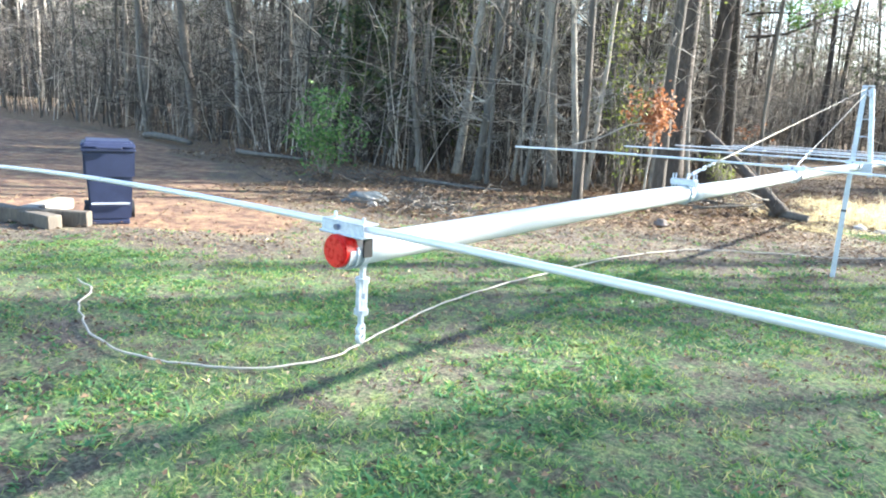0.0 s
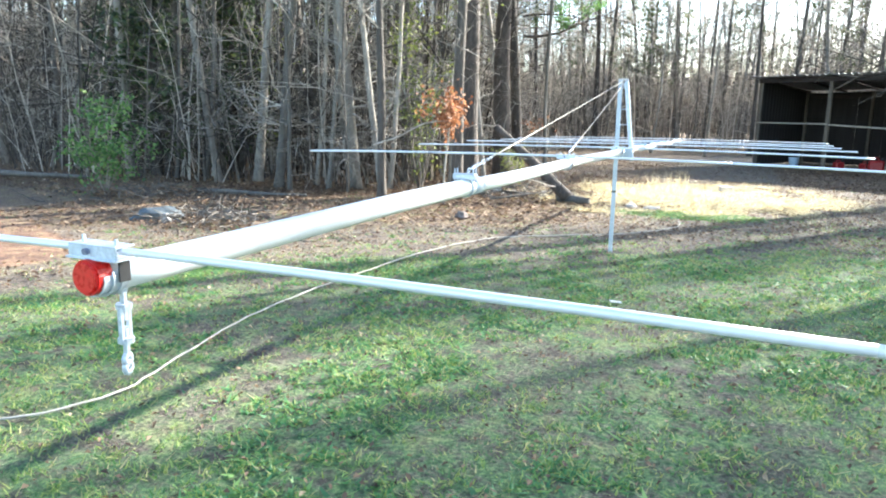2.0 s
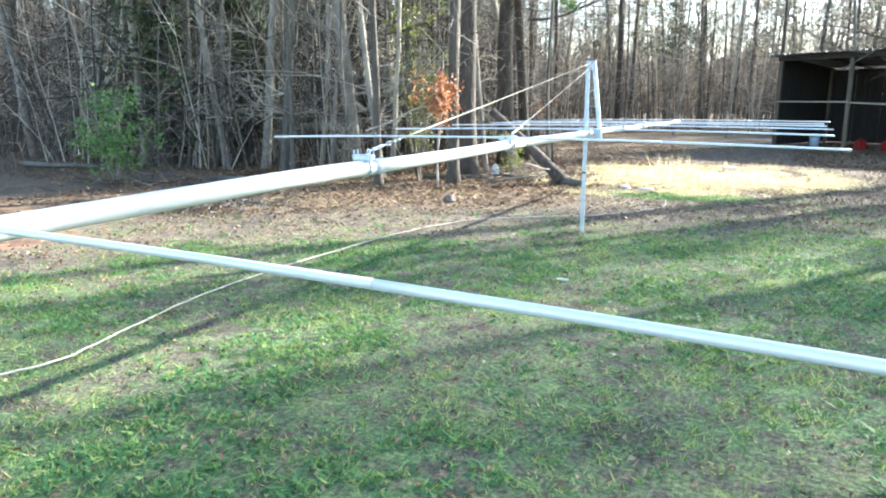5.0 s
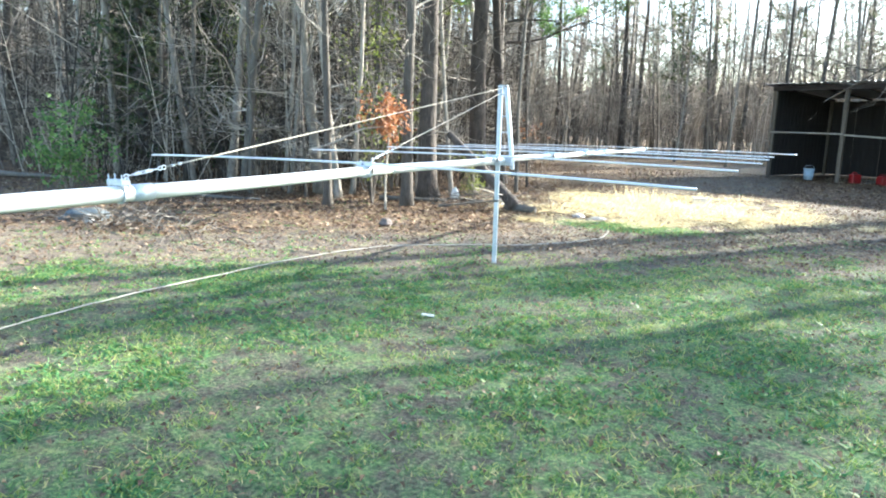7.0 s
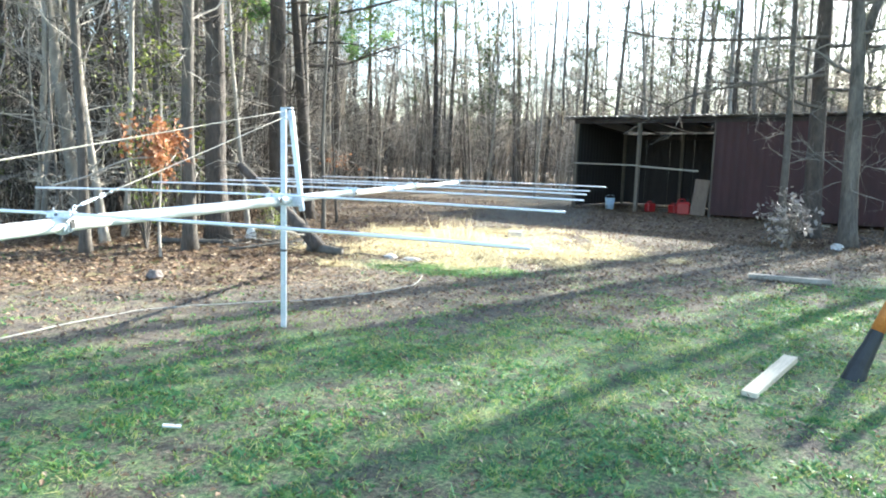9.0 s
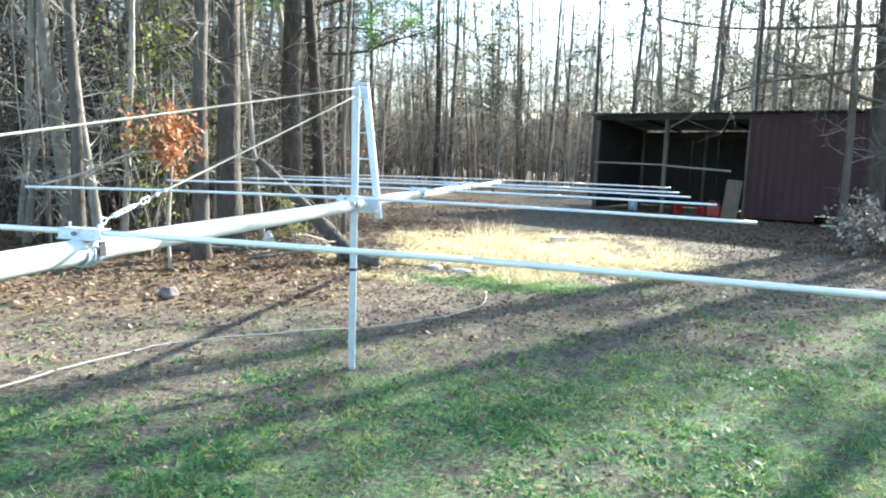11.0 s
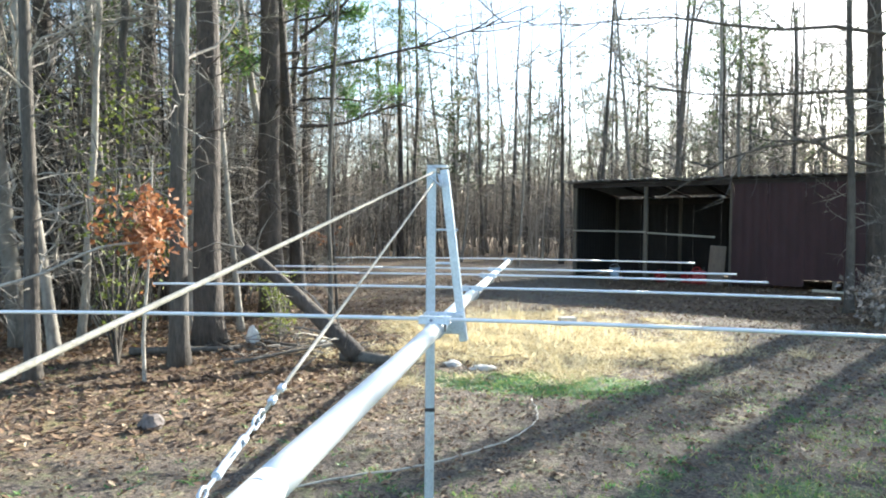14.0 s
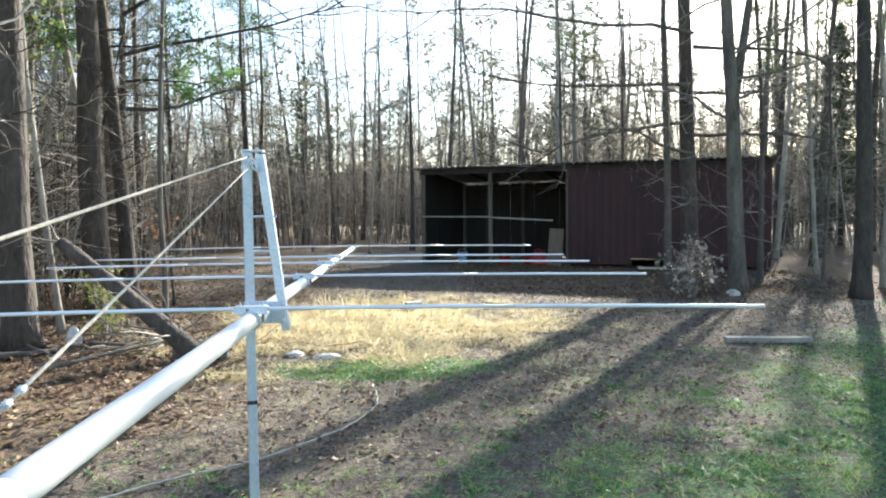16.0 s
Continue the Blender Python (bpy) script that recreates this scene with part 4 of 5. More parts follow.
# trees beside and behind the shed, with unseen ones added to shade the lawn
for kind, x, y, s, t in (
        ("oak", 6.45, 10.8, 0.85, 0.95), ("fork", 7.5, 9.8, 1.0, 1.0), ("oak", 8.7, 11.2, 0.95, 0.8), ("pine", 9.2, 8.6, 0.95, 1.0),
        ("slim", 10.4, 11.6, 1.1, 1.1), ("slim", 11.3, 13.2, 1.2, 1.1), ("oak", 12.6, 15.5, 1.0, 0.9), ("slim", 10.6, 9.9, 1.0, 1.0), ("oak", 12.3, 11.0, 1.0, 0.9), ("slim", 13.2, 18.5, 1.3, 1.0),
        ("oak", 10.0, 24.0, 1.0, 0.9), ("slim", 7.2, 23.0, 1.3, 1.0), ("slim", 4.4, 25.0, 1.3, 1.0), ("oak", 1.4, 27.0, 0.9, 0.8), ("slim", -0.4, 24.2, 1.2, 1.0), ("slim", -3.0, 27.0, 1.3, 1.0), 
        # out of view on the right, added to cast shade on the lawn
        ("pine", 14.2, 9.7, 0.9, 1.0), ("pine", 16.8, 10.4, 0.9, 1.0), ("pine", 17.5, 14.0, 1.0, 1.0), ("oak", 13.0, 6.4, 0.9, 1.0), ("pine", 18.5, 8.0, 0.9, 1.0), ("pine", 15.6, 5.6, 0.85, 1.0),
        # further rows added for lawn shade, partly out of view
        ("pine", 7.4, 24.6, 0.95, 0.9), ("pine", 13.9, 19.6, 0.9, 0.9), ("oak", 14.9, 18.9, 1.0, 1.0), ("pine", 18.5, 16.6, 1.0, 1.0), ("pine", 19.6, 15.6, 0.95, 1.0),
        ("oak", 15.8, 24.0, 1.1, 1.0), ("pine", 19.0, 22.0, 1.1, 1.0), ("pine", 21.0, 20.0, 1.1, 1.0), ("oak", 6.0, 26.0, 1.0, 0.9), ("slim", 8.6, 25.0, 1.4, 1.2), ("oak", 2.6, 23.6, 0.9, 0.8)):
    plant(kind, x, y, s, t, which=0 if y == 10.8 else None)
# thick pine beside the shed, with long sweeping dead limbs
p3 = tree("pine_tree", "thick dark pine beside the shed with long bare limbs", 63, 17, 0.2, 0.5, 26, 2.8, M_BARK_PINE, 0.0, 0.0, 5, kids=4, low_dead=10)
V, F = [], []
rng = random.Random(64)
for z, a, L in ((3.6, 200, 4.6), (4.4, 172, 5.0), (5.5, 196, 6.4), (3.3, 300, 3.0), (4.2, 20, 3.2), (5.2, 330, 3.6), (6.6, 205, 6.5), (2.9, 190, 2.6)):
    limb(rng, V, F, Vector((0, 0, z)), Vector((math.cos(radians(a)), math.sin(radians(a)), 0.12)), L, 0.045, 0, 0.13, -0.03, None, 9)
link_mesh("limb", V, F, M_BARK, p3)
p3["group"] = "trees of the wood"
p3.matrix_basis = pose(7.2, 11.35, -0.02)
spots.append((7.2, 11.35))
# the rest of the wood, by chance
rng = random.Random(77)
tries = 0
while len(spots) < 174 and tries < 9000:
    tries += 1
    if rng.random() < 0.72:
        x, y = rng.uniform(-34, -4), rng.uniform(4, 34)
    else:
        x, y = rng.uniform(-6, 32), rng.uniform(20, 46)
    d = woods_depth(x, y)
    if d < 0.6 or any((x - a) ** 2 + (y - b) ** 2 < 1.5 for a, b in spots):
        continue
    far = math.hypot(x, y + 5)
    if rng.random() > 1.25 - far / 45:
        continue
    lane = 0.83 * x - 0.56 * y
    if x > 0 and (rng.random() < 0.55 or -4.6 < lane < -1.8):
        continue
    k = rng.random()
    plant("oak" if k < 0.34 else "slim" if k < 0.80 else "pine", x, y, rng.uniform(0.8, 1.2), rng.uniform(0.75, 1.3))


# far wood, beyond counting
def far_wood():
    rng = random.Random(99)
    V, F, TV, TF, NV, NF = [], [], [], [], [], []

    def sliver(A, B, o, w, half):
        e = w.cross(Vector((rng.gauss(0, 1), rng.gauss(0, 1), rng.gauss(0, 1)))).normalized() * half
        k = len(A)
        A += [tuple(o - e), tuple(o + e), tuple(o + w)]
        B.append((k, k + 1, k + 2))

    made = 0
    while made < 780:
        a = rng.uniform(-80, 48)
        R = rng.uniform(24, 95)
        x, y = R * math.sin(radians(a)), -5 + R * math.cos(radians(a))
        if woods_depth(max(-69, min(69, x)), y) < 5:
            continue
        lane = 0.83 * x - 0.56 * y
        if x > 0 and R < 50 and -4.6 < lane < -1.8:
            continue
        made += 1
        H = rng.uniform(9, 18)
        r = rng.uniform(0.05, 0.17)
        pine = rng.random() < (0.42 if x > -8 else 0.08)
        lean = Vector((rng.gauss(0, 0.035), rng.gauss(0, 0.035), 1))
        pts = bend(rng, Vector((x, y, -0.1)), lean, H, 6, 0.035, 0.02)
        add_tube(V, F, pts, taper_radii(r, 0.02, 6), 5, False)
        for c in range(20):
            t = rng.uniform(0.8, 5.9)
            i = int(t)
            q = pts[i].lerp(pts[i + 1], t - i)
            az = rng.uniform(0, 6.28)
            b = bend(rng, q, Vector((math.cos(az), math.sin(az), rng.uniform(0, 0.9))), rng.uniform(0.9, 3.2), 2, 0.2, 0.03)
            add_tube(TV, TF, b, taper_radii(r * 0.18 + 0.006, 0.006, 2), 3, False)
            for c2 in range(20):
                o = b[c2 % 2].lerp(b[c2 % 2 + 1], rng.random())
                w = Vector((rng.gauss(0, 1), rng.gauss(0, 1), rng.gauss(0.4, 0.7))).normalized() * rng.uniform(0.4, 1.3)
                sliver(TV, TF, o, w, 0.012)
            if pine and t > 2.0:
                for c2 in range(26):
                    o = b[c2 % 2].lerp(b[c2 % 2 + 1], rng.random()) + Vector((rng.gauss(0, 0.2), rng.gauss(0, 0.2), rng.gauss(0, 0.15)))
                    sliver(NV, NF, o, Vector((rng.gauss(0, 1), rng.gauss(0, 1), rng.gauss(0.3, 0.7))).normalized() * rng.uniform(0.2, 0.45), 0.05)
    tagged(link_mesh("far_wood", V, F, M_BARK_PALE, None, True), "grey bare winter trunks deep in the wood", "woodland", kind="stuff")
    tagged(link_mesh("far_branches", TV, TF, M_FARTWIG_LIT), "fine winter twigs deep in the wood, sunlit haze in their tan colour", "woodland", kind="stuff")
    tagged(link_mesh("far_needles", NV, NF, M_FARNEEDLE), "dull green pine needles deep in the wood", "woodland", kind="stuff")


far_wood()


def thicket():
    """Thin stems and saplings between the trees."""
    rng = random.Random(505)
    near, north = ([], []), ([], [])
    made = tries = 0
    while made < 3600 and tries < 60000:
        tries += 1
        a, R = rng.uniform(-85, 45), rng.uniform(10, 60)
        x, y = R * math.sin(radians(a)), -4 + R * math.cos(radians(a))
        d = woods_depth(max(-69, min(69, x)), y)
        if d < 0.3:
            continue
        made += 1
        # stems on the north side get the paler material, sunlight in its colour
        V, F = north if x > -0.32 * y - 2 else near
        L = rng.uniform(2.0, 7.5)
        r = 0.006 + 0.004 * L
        s = bend(rng, Vector((x, y, -0.02)), Vector((rng.gauss(0, 0.12), rng.gauss(0, 0.12), 1)), L, 4, 0.06, 0.0)
        add_tube(V, F, s, taper_radii(r, 0.005, 4), 3, False)
        for c in range(12):
            t = rng.uniform(0.6, 3.9)
            q = s[int(t)].lerp(s[int(t) + 1], t % 1)
            w = bend(rng, q, Vector((rng.gauss(0, 1), rng.gauss(0, 1), rng.gauss(0.5, 0.6))), L * rng.uniform(0.12, 0.36), 1, 0.22, 0.0)
            add_tube(V, F, w, taper_radii(r * 0.5 + 0.002, 0.004, 1), 3, False)
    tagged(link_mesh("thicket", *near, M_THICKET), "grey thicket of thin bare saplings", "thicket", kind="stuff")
    tagged(link_mesh("thicket", *north, M_FARTWIG_LIT), "thicket of thin saplings behind the shed, sunlight in its tan colour", "thicket", kind="stuff")


thicket()


def far_treeline():
    """The closed wall of the wood in the distance, with a broken top."""
    V, F = [], []
    rng = random.Random(606)
    for ring, (R, H) in enumerate(((105, 9.0), (130, 13.0))):
        n = 1100
        base = len(V)
        for k in range(n + 1):
            a = radians(-100 + 160 * k / n)
            h = H * (1.75 if a < radians(-24) else 1.0) * (0.75 + 0.35 * noise.noise((k * 0.05, ring, 0)) + 0.22 * noise.noise((k * 0.31, ring, 4)) + rng.uniform(-0.12, 0.12))
            rr = R + rng.uniform(-2, 2)
            x, y = rr * math.sin(a), -5 + rr * math.cos(a)
            V += [(x, y, -1), (x, y, h * 0.6), (x, y, h)]
        for k in range(n):
            b = base + k * 3
            F += [(b, b + 3, b + 4, b + 1), (b + 1, b + 4, b + 5, b + 2)]
    tagged(link_mesh("backdrop", V, F, M_FAR), "hazy grey-brown distant tree line", "tree line", kind="structure")


far_treeline()

# ---- brush, shrubs and small growth ----
def undergrowth():
    rng = random.Random(404)
    V, F = [], []
    made = tries = 0
    while made < 1700 and tries < 40000:
        tries += 1
        x, y = rng.uniform(-26, 16), rng.uniform(0.5, 30)
        d = woods_depth(x, y)
        if d < -1.0 or d > 9 or (d < 0 and rng.random() < 0.6):
            continue
        if rng.random() > 1.3 - math.hypot(x + 4, y - 3) / 22:
            continue
        made += 1
        L = rng.uniform(0.5, 3.4) if d > 0 else rng.uniform(0.2, 0.9)
        r = 0.003 + 0.0035 * L
        s = bend(rng, Vector((x, y, -0.02)), Vector((rng.gauss(0, 0.28), rng.gauss(0, 0.28), 1)), L, 5, 0.19, 0.0)
        add_tube(V, F, s, taper_radii(r, 0.003, 5), 3, False)
        for c in range(7):
            t = rng.uniform(1, 4.9)
            q = s[int(t)].lerp(s[int(t) + 1], t % 1)
            w = bend(rng, q, Vector((rng.gauss(0, 1), rng.gauss(0, 1), rng.gauss(0.3, 0.6))), L * rng.uniform(0.15, 0.5), 3, 0.22, 0.0)
            add_tube(V, F, w, taper_radii(r * 0.6, 0.0025, 3), 3, False)
    ob = link_mesh("undergrowth", V, F, M_THICKET)
    tagged(ob, "tangle of bare grey twigs along the wood edge", "brush", kind="stuff")


undergrowth()


def leaf_cloud(rng, V, F, centre, radius, n, size, flat=1.0):
    for c in range(n):
        d = Vector((rng.gauss(0, 0.5), rng.gauss(0, 0.5), rng.gauss(0, 0.5)))
        q = Vector(centre) + Vector((d.x * radius[0], d.y * radius[1], d.z * radius[2]))
        w = Vector((rng.gauss(0, 1), rng.gauss(0, 1), rng.gauss(-0.3, flat))).normalized() * size * rng.uniform(0.6, 1.3)
        s = w.cross(Vector((rng.gauss(0, 1), rng.gauss(0, 1), rng.gauss(0, 1)))).normalized() * w.length * 0.3
        u = w.cross(s).normalized() * w.length * 0.1
        b = len(V)
        V += [tuple(q), tuple(q + w * 0.5 + s + u), tuple(q + w), tuple(q + w * 0.5 - s + u)]
        F += [(b, b + 1, b + 2), (b, b + 2, b + 3)]


def shrub(name, label, x, y, H, W, mat, seed, size, n, stem_mat):
    """Several stems from one root, each with twigs and clouds of small leaves."""
    rng = random.Random(seed)
    e = empty(name, pose(x, y, ground_z(x, y)), label, "shrub")
    for c in range(9):
        V, F, TV, TF, LV, LF = [], [], [], [], [], []
        a = rng.uniform(0, 6.28)
        s = bend(rng, Vector((0, 0, -0.03)), Vector((math.cos(a) * W * 0.4, math.sin(a) * W * 0.4, H)), H * rng.uniform(0.7, 1.05), 6, 0.10, 0.0)
        add_tube(V, F, s, taper_radii(0.014, 0.004, 6), 5, False)
        for k in range(7):
            t = rng.uniform(1.2, 5.9)
            q = s[int(t)].lerp(s[int(t) + 1], t % 1)
            w = bend(rng, q, Vector((rng.gauss(0, 1), rng.gauss(0, 1), rng.gauss(0.1, 0.4))), W * rng.uniform(0.2, 0.5), 3, 0.15, 0.0)
            add_tube(TV, TF, w, taper_radii(0.006, 0.002, 3), 3, False)
            for p in w[1:]:
                leaf_cloud(rng, LV, LF, p, (W * 0.14, W * 0.14, H * 0.06), n, size)
        st = link_mesh("stem", V, F, stem_mat, e)
        link_mesh("twigs", TV, TF, stem_mat, st)["kind"] = "stuff"
        link_mesh("foliage", LV, LF, mat, st)["kind"] = "stuff"


shrub("evergreen_shrub", "light green evergreen shrub in front of the wood", -9.5, 1.25, 2.0, 1.25, M_SHRUB, 71, 0.09, 7, M_TWIG)
shrub("pale_bush", "bush with pale silvery leaves beside the shed", 6.2, 8.95, 1.1, 1.0, M_PALELEAF, 72, 0.10, 4, M_TWIG)
shrub("leafy_sapling", "sapling with yellow-green leaves in the wood", -6.3, 8.4, 4.6, 1.3, M_VINE, 73, 0.08, 4, M_TWIG)
shrub("leafy_sapling", "sapling with yellow-green leaves at the wood edge", -4.25, 3.85, 3.3, 0.8, M_VINE, 74, 0.06, 3, M_BARK)
shrub("leafy_sapling", "sapling with yellow-green leaves in the wood", -9.4, 6.0, 5.2, 1.2, M_VINE, 75, 0.08, 3, M_TWIG)
shrub("leafy_sapling", "low sapling with yellow-green leaves by the log", -3.0, 5.6, 1.0, 0.6, M_VINE, 76, 0.05, 3, M_TWIG)

# young beech with the orange leaves
rng = random.Random(81)
beech = empty("beech_sapling", Matrix.Identity(4), "young beech holding a clump of orange dead leaves", "tree")
V, F, LV, LF = [], [], [], []
stem = spline([(-3.42, 3.05, -0.03), (-3.40, 3.0, 0.5), (-3.32, 2.95, 1.1), (-3.25, 2.9, 1.7), (-3.2, 2.85, 2.3)], 3)
add_tube(V, F, stem, taper_radii(0.022, 0.006, len(stem) - 1), 6)
add_tube(V, F, spline([(-3.30, 2.93, 1.45), (-3.6, 2.6, 1.40), (-3.9, 2.25, 1.18), (-4.2, 1.95, 1.05)], 3), taper_radii(0.012, 0.016, 9), 6)
for k in range(14):
    q = stem[rng.randrange(7, 10)]
    w = bend(rng, q, Vector((rng.gauss(0, 1), rng.gauss(0, 1), rng.gauss(0.0, 0.3))), rng.uniform(0.2, 0.48), 3, 0.15, 0)
    add_tube(V, F, w, taper_radii(0.006, 0.002, 3), 3, False)
    for p in w[1:]:
        leaf_cloud(rng, LV, LF, p, (0.12, 0.12, 0.15), 15, 0.085)
link_mesh("stem", V, F, M_TWIG, beech)
link_mesh("foliage", LV, LF, M_BEECH, beech, False, "orange dead leaves")
V, F = [], []
leaf_cloud(random.Random(82), V, F, (-4.5, 12.3, 1.4), (0.5, 0.3, 0.3), 60, 0.09)
st = bend(random.Random(2), Vector((-4.5, 12.4, -0.03)), Vector((0, 0, 1)), 1.6, 5, 0.05, 0)
b2 = empty("beech_sapling", Matrix.Identity(4), "small far beech with orange dead leaves", "tree")
link_mesh("foliage", V, F, M_BEECH, b2)
V, F = [], []
add_tube(V, F, st, taper_radii(0.012, 0.004, 5), 5)
link_mesh("stem", V, F, M_TWIG, b2)

# dark cedar behind the shrub, dense to the ground
def cedar(x, y, H, W, seed):
    rng = random.Random(seed)
    e = empty("cedar_tree", pose(x, y, 0), "dark dense evergreen cedar in the wood", "tree", "cedars of the wood")
    V, F = [], []
    tr = bend(rng, Vector((0, 0, -0.1)), Vector((0, 0, 1)), H, 8, 0.015, 0)
    add_tube(V, F, tr, taper_radii(0.14, 0.02, 8), 8)
    LV, LF = [], []
    for k in range(150):
        h = rng.uniform(0.08, 0.98)
        t = h * 8
        q = tr[int(t)].lerp(tr[int(t) + 1], t % 1)
        a = rng.uniform(0, 6.28)
        L = W * (1.05 - h) * rng.uniform(0.5, 1.15) + 0.15
        w = bend(rng, q, Vector((math.cos(a), math.sin(a), 0.15)), L, 4, 0.10, -0.02)
        add_tube(V, F, w, taper_radii(0.018, 0.004, 4), 3, False)
        for p in w[1:]:
            leaf_cloud(rng, LV, LF, p, (0.24, 0.24, 0.14), 9, 0.16)
    link_mesh("trunk", V, F, M_BARK_PINE, e)
    link_mesh("foliage", LV, LF, M_CEDAR, e)


cedar(-12.0, 4.9, 9.0, 1.7, 91)
cedar(-14.2, 6.4, 8.0, 1.6, 92)
cedar(-11.2, 6.8, 6.5, 1.3, 93)
cedar(20.5, 26.0, 10.0, 2.2, 94)

# near pine with green tufts on long limbs at the wood edge
pine2 = tree("pine_tree", "pine with long limbs and green tufts at the wood edge", 61, 15, 0.17, 0.30, 24, 2.4, M_BARK_PINE, 0.02, 0.0, 7, kids=4, low_dead=24)
pine2.matrix_basis = Matrix.LocRotScale((-4.21, 9.72, -0.02), Euler((0, 0, 0)), (0.9, 0.9, 0.9))


def tufted_limb(parent, z, direction, L, seed):
    """A drooping limb with sprays of fresh green needles near its end."""
    rng = random.Random(seed)
    V, F, tips = [], [], []
    limb(rng, V, F, Vector((0, 0, z)), Vector(direction), L, 0.035, 0, 0.10, -0.01, tips, 5)
    ob = link_mesh("limb", V, F, M_BARK_PINE, parent)
    V, F = [], []
    for p, d in tips:
        if math.hypot(p.x, p.y) < L * 0.6:
            continue
        for c in range(11):
            q = p + Vector((rng.gauss(0, 0.07), rng.gauss(0, 0.07), rng.gauss(0, 0.04)))
            w = (d * 0.6 + Vector((rng.gauss(0, 0.8), rng.gauss(0, 0.8), rng.gauss(0.3, 0.6)))).normalized() * rng.uniform(0.10, 0.20)
            e = w.cross(Vector((rng.random(), rng.random(), rng.random()))).normalized() * rng.uniform(0.010, 0.022)
            k = len(V)
            V += [tuple(q - e), tuple(q + e), tuple(q + w)]
            F.append((k, k + 1, k + 2))
    link_mesh("needles", V, F, M_SHRUB, ob, False, "fresh green needle sprays")


for k, (z, d, L) in enumerate(((4.55, (1, -0.05, 0.02), 1.7), (6.3, (0.9, -0.3, 0.1), 1.5), (5.6, (-0.9, -0.4, 0.0), 1.3), (7.2, (-0.5, -0.7, 0.1), 1.4))):
    tufted_limb(pine2, z, d, L, 300 + k)
rng = random.Random(91)
for z, d, L in ((5.1, (1, -0.1, 0.28), 4.6), (5.9, (0.95, -0.25, 0.35), 3.4), (4.0, (0.9, 0.2, -0.05), 3.0)):
    V, F = [], []
    limb(rng, V, F, Vector((0, 0, z)), Vector(d), L, 0.045, 0, 0.10, 0.0, None, 9)
    link_mesh("limb", V, F, M_BARK_PINE, pine2, False, "long dark bare limb")
shrub("leafy_sapling", "sapling with yellow-green leaves among the pines", -5.4, 6.3, 5.4, 1.4, M_VINE, 77, 0.09, 6, M_TWIG)

# fallen log propped at the wood edge
log = empty("fallen_log", Matrix.Identity(4), "grey dead log propped aslant at the wood edge", "log")
V, F = [], []
ps = spline([(-1.55, 4.38, 0.10), (-1.95, 4.44, 0.45), (-2.45, 4.52, 0.86), (-3.05, 4.62, 1.34)], 4)
add_tube(V, F, ps, [0.118 - 0.004 * k + 0.006 * math.sin(k * 1.9) for k in range(len(ps))], 12)
link_mesh("trunk", V, F, M_BARK_PINE, log, True)
V, F = [], []
add_tube(V, F, [(-1.75, 4.40, 0.10), (-1.45, 4.36, 0.09), (-1.15, 4.30, 0.075)], [0.075, 0.075, 0.06], 10)
link_mesh("root_end", V, F, M_DEAD, log, True)
rng = random.Random(14)
for k in range(12):
    V, F = [], []
    q = ps[rng.randrange(2, len(ps))]
    w = bend(rng, q, Vector((rng.gauss(-0.4, 0.7), rng.gauss(-0.2, 0.7), rng.gauss(0.5, 0.5))), rng.uniform(0.3, 1.0), 4, 0.2, 0)
    add_tube(V, F, w, taper_radii(0.014, 0.003, 4), 4, False)
    link_mesh("twig", V, F, M_TWIG, log)
for (a, b, r) in (((-3.4, 5.6, 0.06), (-2.5, 4.9, 0.10), 0.035), ((-2.9, 4.0, 0.05), (-2.0, 4.9, 0.12), 0.025), ((-4.4, 4.3, 0.07), (-3.2, 4.9, 0.06), 0.05), ((-20.5, 3.2, 0.12), (-16.5, 2.7, 0.16), 0.11), ((-14.5, 2.6, 0.1), (-12, 3.0, 0.08), 0.07), ((-8.2, 2.2, 0.06), (-6.2, 2.9, 0.07), 0.05)):
    V, F = [], []
    a, b = Vector(a), Vector(b)
    p = bend(random.Random(int(a.x * 100)), a, b - a, (b - a).length, 5, 0.03, 0)
    add_tube(V, F, p, taper_radii(r, r * 0.6, 5), 8)
    tagged(link_mesh("fallen_branch", V, F, M_DEAD, None, True), "grey fallen branch lying in leaf litter", "branch", "fallen branches")
rock("field_stone", pose(-2.52, 1.68, 0, 0, 0, 30), (0.10, 0.08, 0.09), M_FIELDSTONE, "greyish pink field stone in leaf litter", "stone", 12)

# ---- grass, straw and fallen leaves ----
def blades(name, spots_, mat, label, category, h0, h1, w0, leanv, per, seed, spread=0.03):
    rs = np.random.RandomState(seed)
    P = np.repeat(np.array(spots_), per, axis=0)
    n = len(P)
    P[:, :2] += rs.normal(0, spread, (n, 2))
    a = rs.uniform(0, 2 * np.pi, n)
    h = rs.uniform(h0, h1, n)
    w = w0 * rs.uniform(0.6, 1.4, n)
    side = np.stack([np.cos(a), np.sin(a), np.zeros(n)], 1) * w[:, None]
    tip = np.stack([rs.normal(0, leanv, n) * h, rs.normal(0, leanv, n) * h, h], 1)
    V = np.stack([P - side, P + side, P + tip], 1).reshape(-1, 3)
    me = bpy.data.meshes.new(name)
    me.vertices.add(3 * n)
    me.vertices.foreach_set("co", V.astype(np.float32).ravel())
    me.loops.add(3 * n)
    me.loops.foreach_set("vertex_index", np.arange(3 * n, dtype=np.int32))
    me.polygons.add(n)
    me.polygons.foreach_set("loop_start", np.arange(0, 3 * n, 3, dtype=np.int32))
    me.update(calc_edges=True)
    me.materials.append(mat)
    return tagged(new(name, me), label, category, kind="stuff")


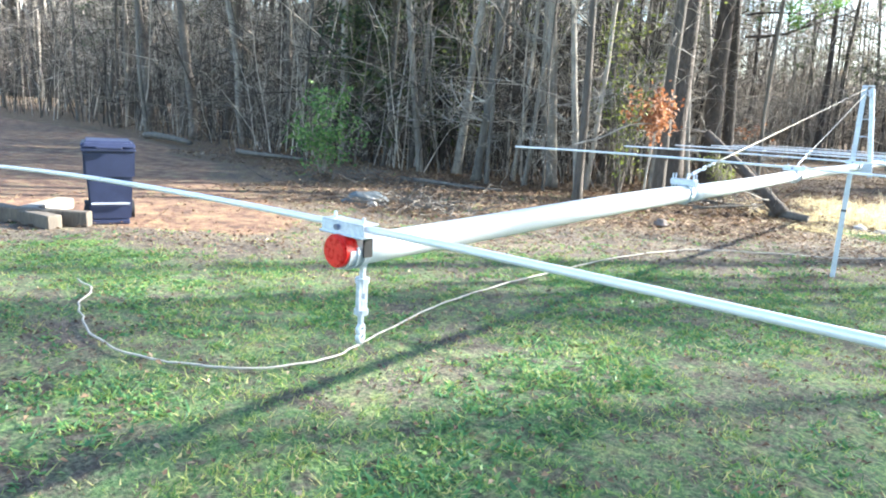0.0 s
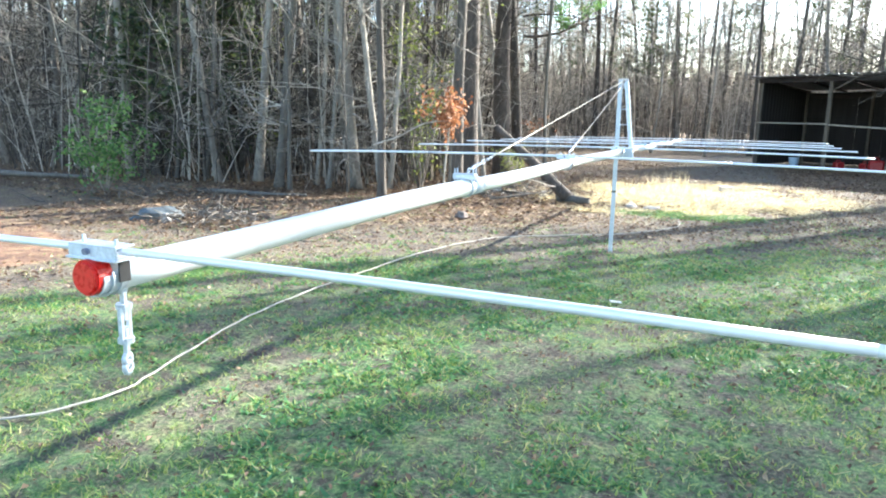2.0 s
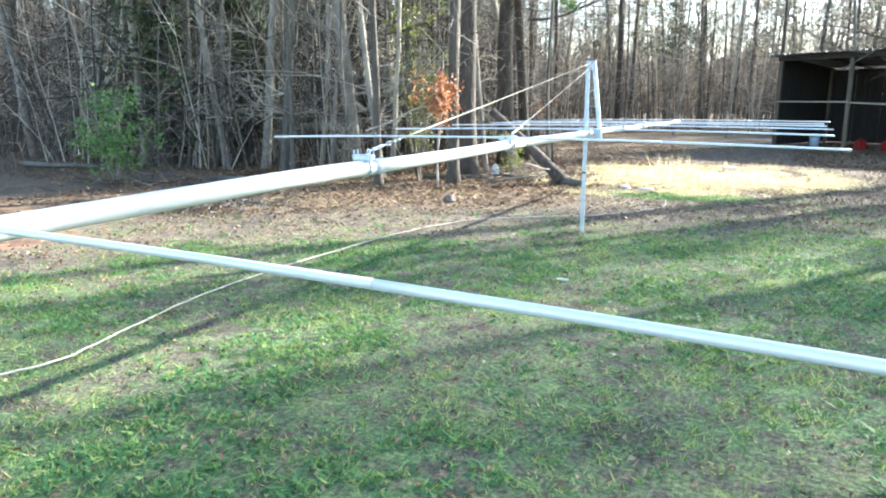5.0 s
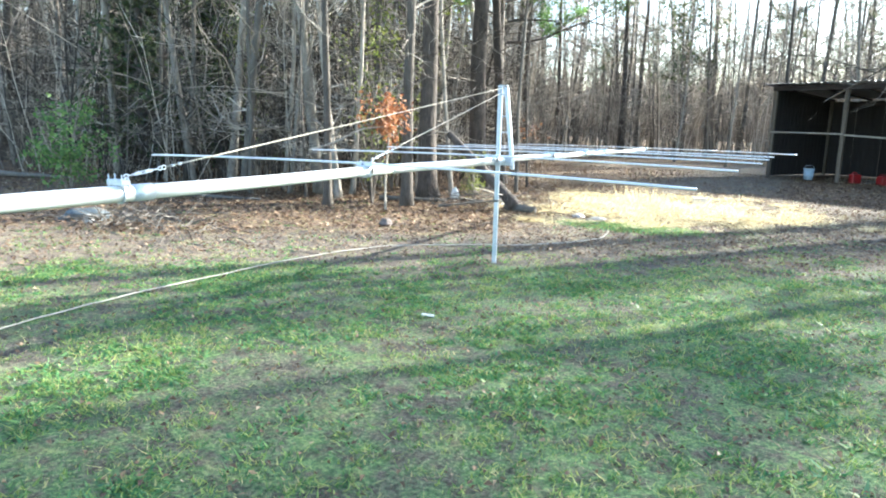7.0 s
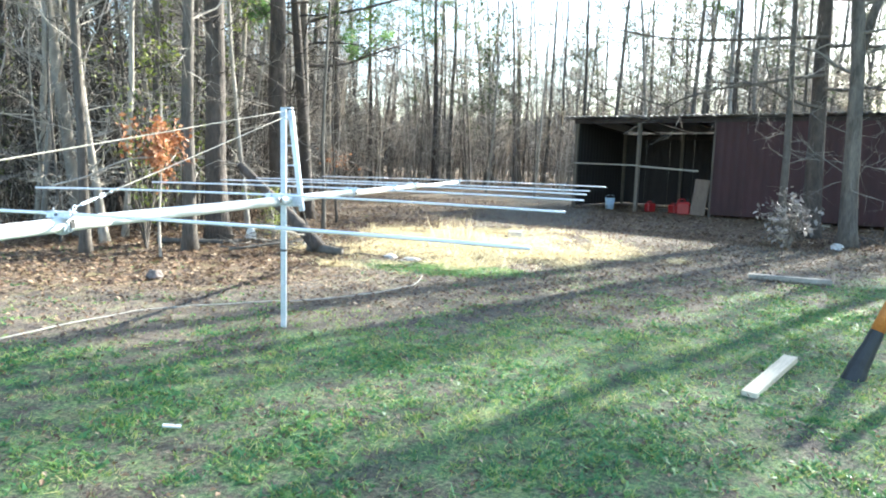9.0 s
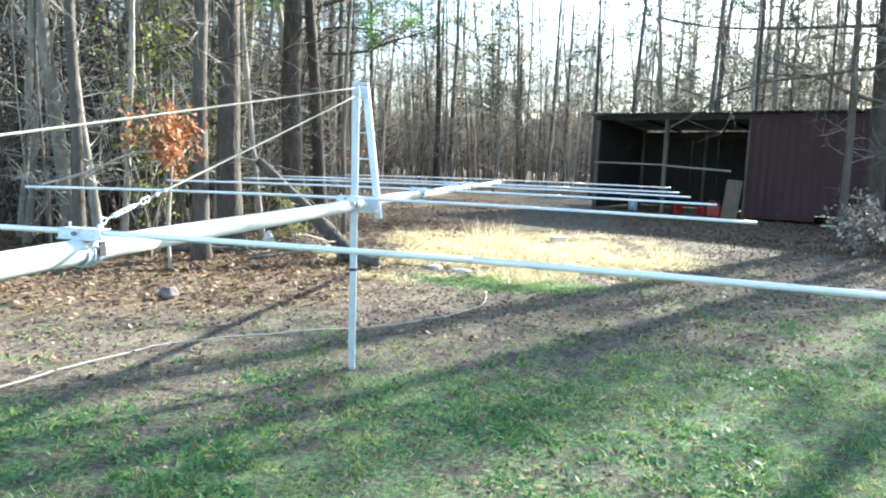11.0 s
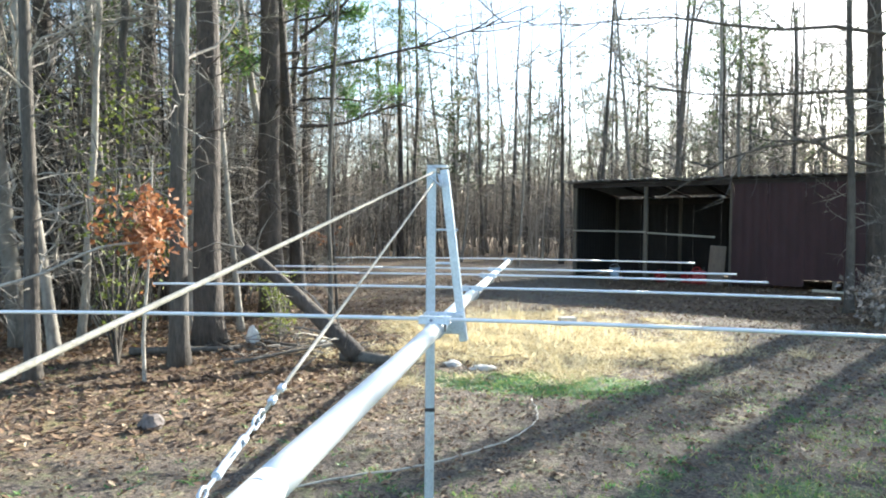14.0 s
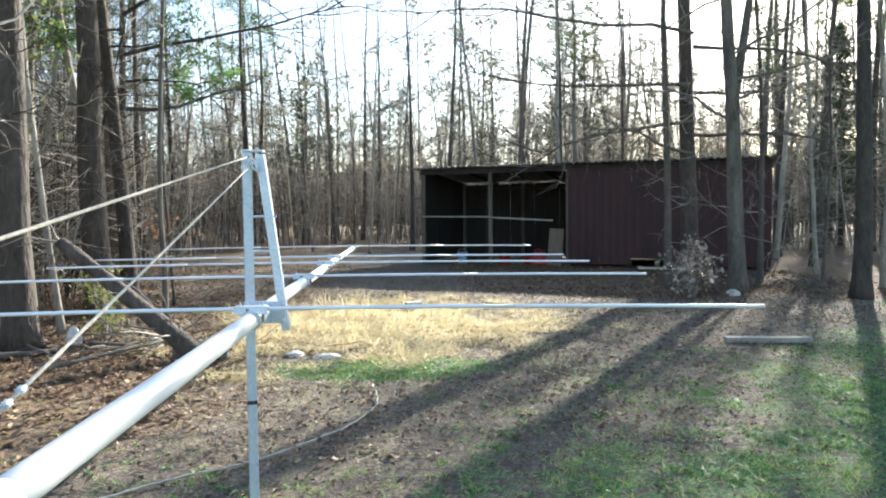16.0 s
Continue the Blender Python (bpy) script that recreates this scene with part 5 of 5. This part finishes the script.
def patchy(x, y):
    return 0.52 + 0.22 * noise.noise((x * 0.9, y * 0.9, 5.1)) + 0.32 * noise.noise((x * 2.6, y * 2.6, 8.2)) + 0.75 * noise.noise((x * 9, y * 9, 3.2))


rng = random.Random(1234)
green_spots, dry_spots = [], []
for k in range(130000):
    if rng.random() < 0.74:
        x, y = rng.uniform(-6, 7), rng.uniform(-7.4, 4.5)
    else:
        x, y = rng.uniform(-11, 11), rng.uniform(-9, 12)
    lawn, clay, litter = zones(x, y)
    z = ground_z(x, y)
    p = patchy(x, y)
    q = rng.random()
    if q < (lawn * 1.0 * max(0.03, p * 2.1 - 0.65)) * (1 - clay) * (1 - litter):
        green_spots.append((x, y, z))
    elif rng.random() < (0.22 if lawn > 0.45 else 0.09) * (1 - clay):
        dry_spots.append((x, y, z))
straw_spots = []
while len(straw_spots) < 11000:
    x, y = rng.uniform(-3.2, 4.0), rng.uniform(3.2, 9.8)
    if rng.random() < straw_share(x, y) * max(0.06, 0.5 + 0.9 * noise.noise((x * 2.4, y * 2.4, 7.7)) + 0.6 * noise.noise((x * 6, y * 6, 2.1))):
        straw_spots.append((x, y, ground_z(x, y)))
blades("grass", green_spots, M_GRASS, "short patchy green winter grass of the lawn", "grass", 0.010, 0.036, 0.0045, 1.0, 5, 7, 0.025)
clover_spots = [p for p in green_spots if noise.noise((p[0] * 1.3, p[1] * 1.3, 9.3)) + 0.6 * noise.noise((p[0] * 5, p[1] * 5, 3.3)) > 0.0]
blades("clover", clover_spots, M_CLOVER, "low broad-leaved clover in the lawn", "clover", 0.010, 0.028, 0.011, 1.8, 4, 17, 0.03)
blades("dry_grass", dry_spots, M_THATCH, "straw-coloured dry grass blades", "grass", 0.008, 0.022, 0.0017, 1.0, 5, 8, 0.05)
blades("straw", straw_spots, M_STRAW, "dry straw grass with full sun put into its pale colour", "grass", 0.02, 0.07, 0.006, 2.2, 5, 18, 0.07)
tall = straw_spots[::15]
blades("tall_straw", tall, M_STRAW, "taller dry grass tufts standing in straw", "grass", 0.08, 0.22, 0.004, 0.7, 6, 19, 0.05)
rs = random.Random(6)
weeds = [(-0.1 + rs.gauss(0, 0.22), 7.3 + rs.gauss(0, 0.2), 0) for k in range(26)]
blades("weed_stalks", weeds, M_STRAW, "tall dry weed stalks in straw", "weeds", 0.25, 0.6, 0.006, 0.25, 3, 9, 0.04)


def fallen_leaves():
    rng = random.Random(55)
    V, F = [], []
    for k in range(150000):
        if rng.random() < 0.5:
            x, y = rng.uniform(-9, 9), rng.uniform(-7.5, 11)
        else:
            x, y = rng.uniform(-16, 11), rng.uniform(1, 20)
        lawn, clay, litter = zones(x, y)
        if rng.random() > max(litter * 0.95, 0.16 + 0.5 * (1 - lawn)) * (1 - 0.8 * clay):
            continue
        s = rng.uniform(0.008, 0.022) * (2.4 if litter > 0.5 else 1.5 if lawn < 0.3 else 1)
        a = rng.uniform(0, 6.28)
        c, d = math.cos(a) * s, math.sin(a) * s
        z = ground_z(x, y) + rng.uniform(0.008, 0.03)
        t = rng.uniform(-0.5, 0.5) * s
        b = len(V)
        V += [(x - c, y - d, z + t), (x + d * 0.6, y - c * 0.6, z + rng.uniform(0, 0.02)), (x + c, y + d, z - t + 0.006), (x - d * 0.6, y + c * 0.6, z + rng.uniform(0, 0.02))]
        F += [(b, b + 1, b + 2), (b, b + 2, b + 3)]
    tagged(link_mesh("fallen_leaves", V, F, M_LITTER), "brown and tan fallen leaves scattered over the ground", "leaf litter", kind="stuff")


fallen_leaves()


def brush_pile(x, y, wx, wy, n, seed, label):
    """Low heap of broken twigs with dead leaves caught in it."""
    rng = random.Random(seed)
    V, F = [], []
    for k in range(n):
        px, py = x + rng.gauss(0, wx), y + rng.gauss(0, wy)
        h = rng.uniform(0.02, 0.20) * math.exp(-((px - x) / wx) ** 2 * 0.5)
        t = bend(rng, Vector((px, py, ground_z(px, py) + h)), Vector((rng.gauss(0, 1), rng.gauss(0, 1), rng.gauss(0.12, 0.25))), rng.uniform(0.2, 0.7), 4, 0.18, -0.03)
        add_tube(V, F, t, taper_radii(rng.uniform(0.005, 0.012), 0.003, 4), 4, False)
    e = tagged(link_mesh("brush_pile", V, F, M_DEAD), label, "brush pile", kind="stuff")
    LV, LF = [], []
    for k in range(n * 2):
        leaf_cloud(rng, LV, LF, (x + rng.gauss(0, wx), y + rng.gauss(0, wy), 0.05), (0.06, 0.06, 0.05), 2, 0.05)
    link_mesh("dead_leaves", LV, LF, M_LITTER, e)


brush_pile(-5.1, -0.55, 0.75, 0.35, 150, 31, "low heap of grey twigs and dead leaves")
brush_pile(-2.6, 5.0, 0.9, 0.5, 130, 32, "broken twigs and leaves round the fallen log")
brush_pile(-8.6, 1.3, 1.1, 0.5, 160, 33, "grey brush heap along the wood edge")
brush_pile(9.0, 10.4, 1.1, 0.6, 140, 34, "heap of pale twigs and leaves under the trees")
